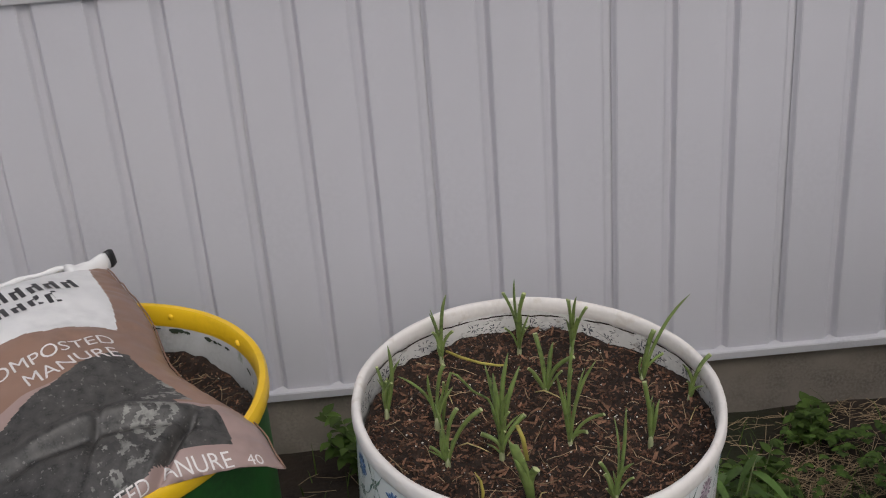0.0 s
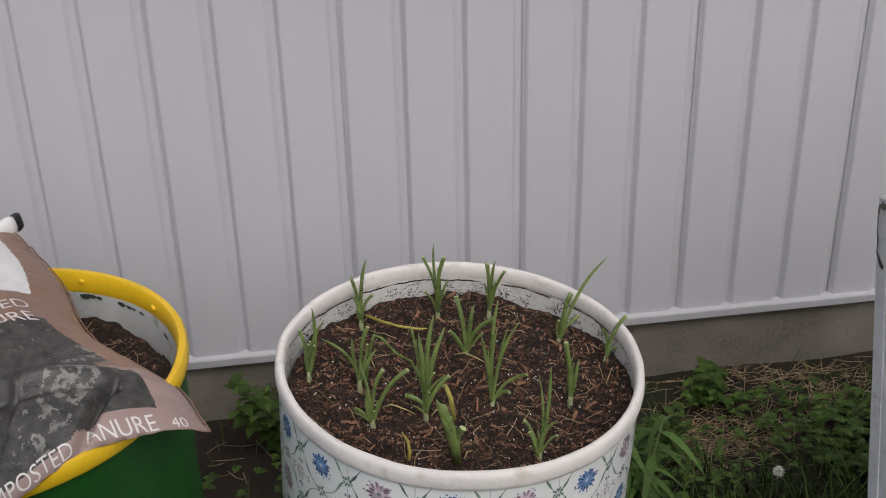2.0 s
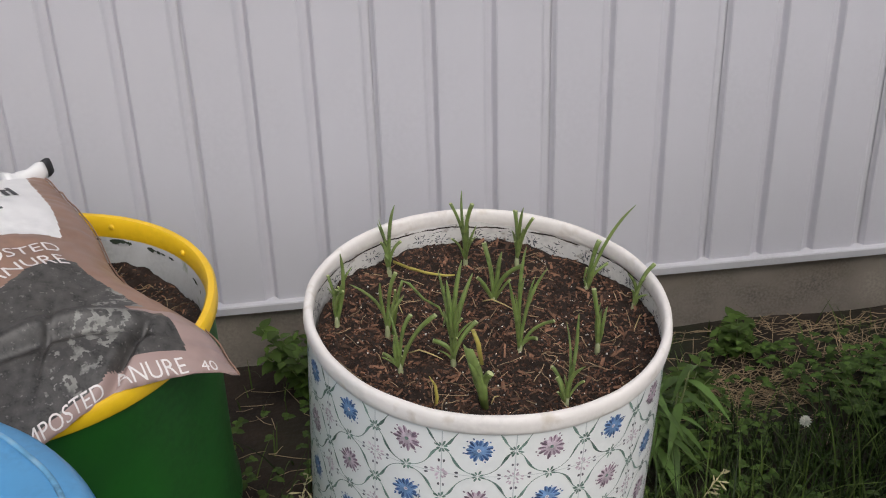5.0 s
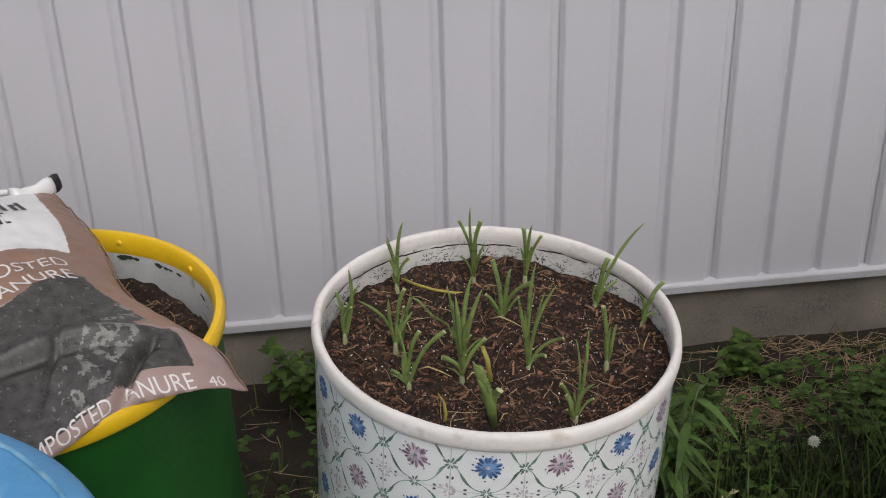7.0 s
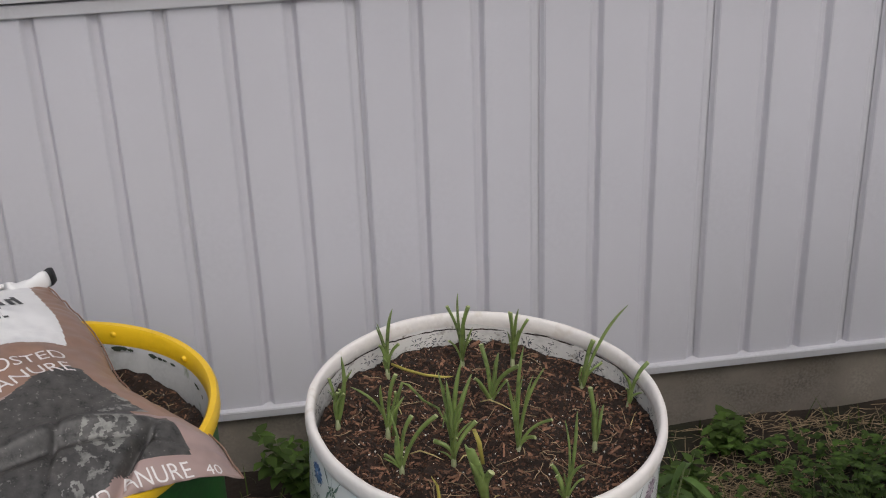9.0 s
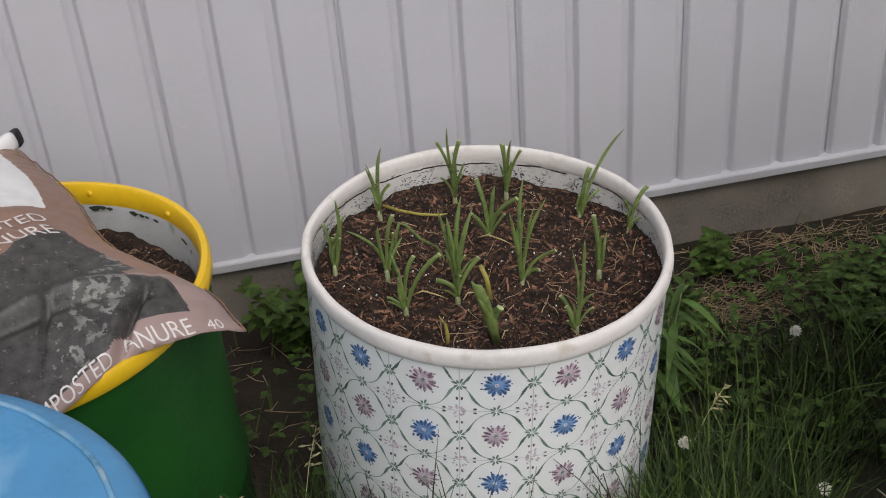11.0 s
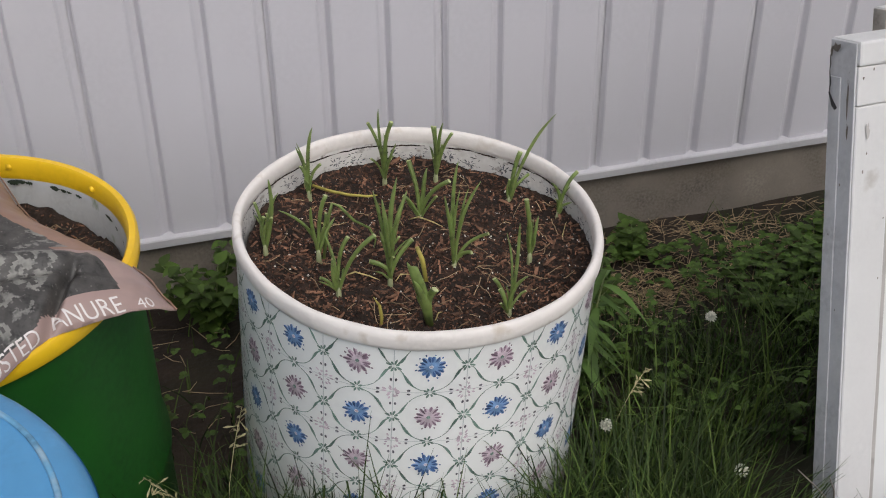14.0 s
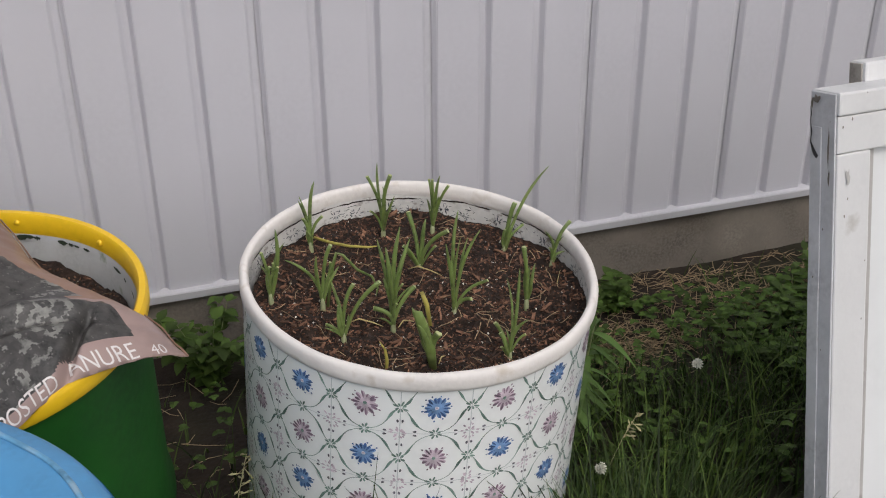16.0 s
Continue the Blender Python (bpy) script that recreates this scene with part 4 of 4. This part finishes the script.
def grassiness(x, y):
    """How thickly grass stands here: bare beside the drum and along the footing, thick out in the yard."""
    d = min(1.0, max(0.0, (-y - 0.42) / 0.42))
    if x < 0.0 and y > -0.75:
        d *= 0.12
    if 0.7 < x < 1.5 and y > -0.45:
        d *= 0.35
    if math.hypot((x - 0.74) / 0.14, (y + 0.34) / 0.10) < 1:
        d *= 0.15
    return d * (0.65 + 0.7 * noise.noise((x * 3.1, y * 3.1, 8)))


def blade(x, y, ln, w, az, lean_, curl):
    z = ground_z(x, y) - 0.004
    dx, dy = math.cos(az), math.sin(az)
    vs, n = [], 4
    for k in range(n + 1):
        q = k / n
        out = ln * (lean_ * q + curl * q * q)
        up = ln * (q - 0.42 * (lean_ + curl) * q * q)
        ww = w * (1 - q ** 1.6) * 0.5 + 0.0002
        cx, cy, cz = x + dx * out, y + dy * out, z + up
        vs += [(cx - dy * ww, cy + dx * ww, cz), (cx + dy * ww, cy - dx * ww, cz)]
    return vs, [(2 * k, 2 * k + 1, 2 * k + 3, 2 * k + 2) for k in range(n)]


def grass_patch(name, count, size, material, label, area, fade=True):
    out = []
    while len(out) < count:
        x, y = rng.uniform(*area[0]), rng.uniform(*area[1])
        if not free_spot(x, y, 0.004) or (fade and rng.random() > grassiness(x, y)):
            continue
        out.append(blade(x, y, rng.uniform(*size), rng.uniform(0.0022, 0.0050), rng.uniform(0, 6.283), abs(rng.gauss(0.15, 0.2)), abs(rng.gauss(0.25, 0.3))))
    return tagged(raw(name, *join(out), material), label, "grass", kind="stuff")


grass_patch("grass", 21000, (0.05, 0.15), M["grass"], "dense dark green unmown lawn grass", ((-0.6, 2.0), (-1.9, -0.25)))
grass_patch("tall_grass", 2600, (0.12, 0.24), M["grass_light"], "taller lighter green grass blades", ((-0.5, 1.8), (-1.7, -0.55)))
grass_patch("verge_grass", 9500, (0.08, 0.24), M["grass"], "thick dark grass standing against the planter", ((-0.42, 0.95), (-1.55, -0.98)), False)
grass_patch("long_grass", 1000, (0.14, 0.32), M["grass_light"], "long bright grass blades standing against the planter", ((-0.30, 0.70), (-1.45, -1.02)), False)
grass_patch("sparse_grass", 700, (0.03, 0.10), M["grass_light"], "sparse grass blades beside the footing", ((-0.35, 2.6), (-0.75, -0.03)), False)

grass_patch("drum_side_grass", 1700, (0.12, 0.30), M["grass"], "dark grass standing between the planter and the drums", ((-0.32, -0.02), (-1.28, -0.98)), False)
# single long blades that lean across the front of the planter
out = []
for _ in range(95):
    x = rng.uniform(-0.16, 0.44)
    y = rng.uniform(-1.30, -1.12) + 0.25 * max(0.0, x - 0.30)
    out.append(blade(x, y, rng.uniform(0.26, 0.42), rng.uniform(0.0035, 0.0055), rng.choice((0.1, 3.0, 1.2, 2.0, 0.6)) + rng.gauss(0, 0.4), rng.uniform(0.05, 0.7), rng.uniform(0.0, 0.45)))
tagged(raw("leaning_grass", *join(out), M["grass"]), "long dark grass blades leaning across the planter", "grass", kind="stuff")


# the lawn goes on round the planters
out = []
while len(out) < 32000:
    x, y = rng.uniform(-4.2, 5.2), rng.uniform(-5.0, -0.35)
    if not free_spot(x, y, 0.02) or (-0.6 < x < 2.0 and y > -1.7) or (x < 0.1 and y > -0.75 and x > -1.1):
        continue
    out.append(blade(x, y, rng.uniform(0.05, 0.14), rng.uniform(0.006, 0.013), rng.uniform(0, 6.283), abs(rng.gauss(0.2, 0.25)), abs(rng.gauss(0.3, 0.3))))
tagged(raw("lawn", *join(out), M["grass"]), "dark green unmown lawn round the planters", "grass", kind="stuff")


def leaflet(at, az, tilt, ln, w, fold=0.15, droop=0.3, n=5):
    """A pointed leaf: verts and faces."""
    m = Matrix.Translation(at) @ Matrix.Rotation(az, 4, "Z") @ Matrix.Rotation(-tilt, 4, "Y")
    vs = []
    for k in range(n + 1):
        q = k / n
        ww = w * math.sin(math.pi * min(1, 0.06 + 0.94 * q) ** 0.8) * 0.5
        z = -droop * ln * q * q
        for s in (-1, 0, 1):
            vs.append(tuple(m @ Vector((ln * q, s * ww, z + fold * abs(s) * ww))))
    fs = []
    for k in range(n):
        for s in (0, 1):
            a = 3 * k + s
            fs.append((a, a + 1, a + 4, a + 3))
    return vs, fs


def clover_carpet(name, count, area, size, label, material, dense=None):
    out = []
    while len(out) < count * 3:
        x, y = rng.uniform(*area[0]), rng.uniform(*area[1])
        if not free_spot(x, y, 0.01) or (dense and rng.random() > dense(x, y)):
            continue
        hgt = rng.uniform(0.02, 0.085)
        az = rng.uniform(0, 6.28)
        for k in range(3):
            s = rng.uniform(*size)
            out.append(leaflet((x, y, ground_z(x, y) + hgt), az + k * 2.094, rng.uniform(-0.2, 0.35), s, s * 0.9, 0.2, 0.15, 3))
    return tagged(raw(name, *join(out), material), label, "clover", kind="stuff")


clover_carpet("clover", 1500, ((0.3, 2.0), (-1.4, -0.2)), (0.010, 0.018), "low green clover leaves among the grass", M["clover"],
              lambda x, y: max(0.05, min(1, 0.5 + 1.6 * noise.noise((x * 4, y * 4, 21)))))
clover_carpet("clover", 520, ((0.95, 1.75), (-0.70, -0.22)), (0.012, 0.020), "pale green clover patch beside the straw", M["clover"])
clover_carpet("clover", 420, ((-0.45, 0.15), (-1.6, -0.9)), (0.010, 0.018), "low green clover between the drums", M["clover"])

clover_carpet("clover", 45, ((-0.36, -0.05), (-0.90, -0.20)), (0.010, 0.020), "scattered small leaves on bare shaded earth", M["clover"])

# dry straw lying on bare earth
out = []
for _ in range(1100):
    x, y = rng.gauss(1.12, 0.30), -abs(rng.gauss(0.16, 0.13)) - 0.03
    if rng.random() < 0.02:
        x, y = rng.uniform(-0.35, -0.15), rng.uniform(-0.6, -0.1)
    elif rng.random() < 0.25:
        x, y = rng.gauss(0.74, 0.09), rng.gauss(-0.34, 0.06)
    if not free_spot(x, y, 0.02):
        continue
    d, ln = rng.gauss(0.3, 0.8), rng.uniform(0.02, 0.10)
    path = [(x + ln * q * math.cos(d), min(-0.01, y + ln * q * math.sin(d)), ground_z(x + ln * q * math.cos(d), y + ln * q * math.sin(d)) + 0.004 + 0.018 * rng.random()) for q in (-0.5, 0, 0.5)]
    out.append(tube(path, [0.0008, 0.0009, 0.0006], 4))
tagged(raw("straw_litter", *join(out), M["straw"]), "dry brown straw litter on bare earth", "straw", kind="stuff")


def bushy_weed(at, height, spread, count, size, label, seed, material=M["weed"]):
    """A leafy weed: stems that fan out, each with alternate leaves."""
    rg = random.Random(seed)
    x, y = at
    ob = thing("weed", label, "weed", (x, y, ground_z(x, y)))
    for k in range(count):
        az, out_ = rg.uniform(0, 6.283), spread * math.sqrt(rg.random())
        hh = height * rg.uniform(0.55, 1.0)
        path = [Vector((0, 0, -0.01)) + Vector((out_ * math.cos(az) * q ** 1.3, out_ * math.sin(az) * q ** 1.3, hh * q)) for q in (0, 0.25, 0.5, 0.75, 1.0)]
        st = raw("stem", *tube(path, [0.0018, 0.0016, 0.0014, 0.0012, 0.0008], 5), M["stem"], ob, shade=True)
        lv = []
        for j in range(9):
            q = 0.2 + 0.8 * j / 8
            i0 = min(3, int(q * 4))
            p = path[i0].lerp(path[i0 + 1], q * 4 - i0)
            s = rg.uniform(*size)
            for side in (0, 2.6):
                lv.append(leaflet(p, rg.uniform(0, 6.283) + side, rg.uniform(-0.1, 0.6), s, s * rg.uniform(0.5, 0.75), 0.2, 0.3, 4))
        raw("leaves", *join(lv), material, st, shade=True)
    return ob


bushy_weed((-0.19, -0.14), 0.20, 0.10, 16, (0.022, 0.042), "bushy green weed growing against the footing", 1)
bushy_weed((-0.06, -0.20), 0.17, 0.09, 12, (0.022, 0.040), "bushy green weed growing behind the planter", 2)
bushy_weed((0.80, -0.15), 0.10, 0.09, 10, (0.022, 0.038), "low round-leaved weed beside the footing", 3)
bushy_weed((1.16, -0.36), 0.11, 0.12, 14, (0.022, 0.036), "low leafy weed patch in the grass", 4)
bushy_weed((1.32, -0.26), 0.12, 0.12, 12, (0.022, 0.036), "low leafy weed patch in the grass", 5)
bushy_weed((0.98, -0.46), 0.08, 0.10, 10, (0.018, 0.030), "low leafy weed patch in the grass", 6)
bushy_weed((0.62, -0.34), 0.10, 0.10, 10, (0.020, 0.034), "low leafy weed beside the planter", 7)


def lance_weed(at, stems, height, label, seed):
    """A weed with whorls of long pointed drooping leaves."""
    rg = random.Random(seed)
    x, y = at
    ob = thing("lance_leaf_weed", label, "weed", (x, y, ground_z(x, y)))
    for k in range(stems):
        az = rg.uniform(0, 6.283)
        hh = height * rg.uniform(0.6, 1.0)
        path = [Vector((0.05 * q * math.cos(az), 0.05 * q * math.sin(az), hh * q)) for q in (0, 0.33, 0.66, 1.0)]
        st = raw("stem", *tube(path, [0.003, 0.0026, 0.0022, 0.0015], 6), M["stem"], ob, shade=True)
        for j in range(13):
            q = 0.25 + 0.75 * j / 12
            p = path[0].lerp(path[3], q)
            s = rg.uniform(0.055, 0.095)
            raw("leaf", *leaflet(p, j * 2.4 + rg.uniform(-0.3, 0.3), rg.uniform(-0.1, 0.5), s, s * 0.21, 0.25, 1.0, 7), M["weed_light"], st, shade=True)
    return ob


lance_weed((0.470, -0.62), 7, 0.27, "green weed with long drooping pointed leaves beside the planter", 5)


def clover_bloom(x, y, z):
    """A round white clover head on its stalk."""
    g = ground_z(x, y)
    ob = thing("clover_flower", "white round clover flower on a thin stalk", "flower", (x, y, g), "clover flowers")
    raw("stalk", *tube([(0, 0, -0.01), (0.003, 0.002, (z - g) * 0.5), (0, 0, z - g)], [0.0012, 0.0011, 0.001], 5), M["stem"], ob, shade=True)
    fl = []
    for k in range(46):
        q = (k + 0.5) / 46
        th, ph = math.acos(1 - 1.65 * q), k * 2.4
        d = Vector((math.sin(th) * math.cos(ph), math.sin(th) * math.sin(ph), math.cos(th)))
        c = Vector((0, 0, z - g))
        fl.append(tube([c + d * 0.003, c + d * 0.009, c + d * 0.0125], [0.0012, 0.0018, 0.0006], 5))
    raw("bloom", *join(fl), M["bloom"], ob)
    return ob


for x, y in ((0.771, -0.587), (0.382, -1.046), (0.582, -1.056), (0.616, -1.165), (0.425, -0.86)):
    clover_bloom(x, y, ground_z(x, y) + 0.095)


def seed_grass(x, y, hgt, az, seed):
    """A grass stem with a loose nodding seed head."""
    rg = random.Random(seed)
    ob = thing("seed_grass", "grass stem with a loose pale seed head", "grass", (x, y, ground_z(x, y)), "seeding grass")
    path = [Vector((0.10 * q * q * math.cos(az), 0.10 * q * q * math.sin(az), hgt * q * (1 - 0.12 * q))) for q in (0, 0.25, 0.5, 0.75, 1.0)]
    raw("stalk", *tube(path, [0.0011, 0.001, 0.0009, 0.0008, 0.0006], 5), M["seed"], ob, shade=True)
    ears = []
    for k in range(16):
        q = 0.72 + 0.28 * k / 15
        p = path[3].lerp(path[4], (q - 0.72) / 0.28)
        d = Vector((math.cos(az) + rg.gauss(0, 0.8), math.sin(az) + rg.gauss(0, 0.8), rg.gauss(-0.2, 0.5))).normalized()
        ln = rg.uniform(0.006, 0.02)
        ears.append(tube([p, p + d * ln * 0.5, p + d * ln, p + d * (ln + 0.007)], [0.0004, 0.0008, 0.0022, 0.0004], 5))
    raw("seed_head", *join(ears), M["seed"], ob)
    return ob


for i, (x, y, hg, az) in enumerate(((-0.29, -0.93, 0.24, 3.6), (-0.27, -0.90, 0.22, 2.8), (-0.25, -0.86, 0.26, 1.0), (-0.22, -0.95, 0.20, 4.4), (0.44, -0.84, 0.17, 0.5))):
    seed_grass(x, y, hg, az, i)

# a dry forked stem standing in the grass by the sash
stem = thing("dead_weed", "thin dark dry forked weed standing in the grass", "weed", (0.600, -1.27, ground_z(0.600, -1.27)))
up = 0.341 - ground_z(0.600, -1.27)
raw("stalk", *tube([(0.004, 0.0, -0.01), (0.002, 0.0, up * 0.5), (-0.002, 0.0, up)], [0.0016, 0.0015, 0.0014], 6), M["bare"], stem, shade=True)
raw("fork", *tube([(-0.002, 0.0, up - 0.002), (-0.040, 0.001, up + 0.047), (-0.075, 0.0, up + 0.089)], [0.0014, 0.0012, 0.0007], 6), M["bare"], stem, shade=True)
raw("fork", *tube([(-0.001, 0.0, up - 0.001), (-0.006, 0.0, up + 0.028), (-0.019, 0.0, up + 0.058)], [0.0013, 0.0013, 0.0007], 6), M["bare"], stem, shade=True)
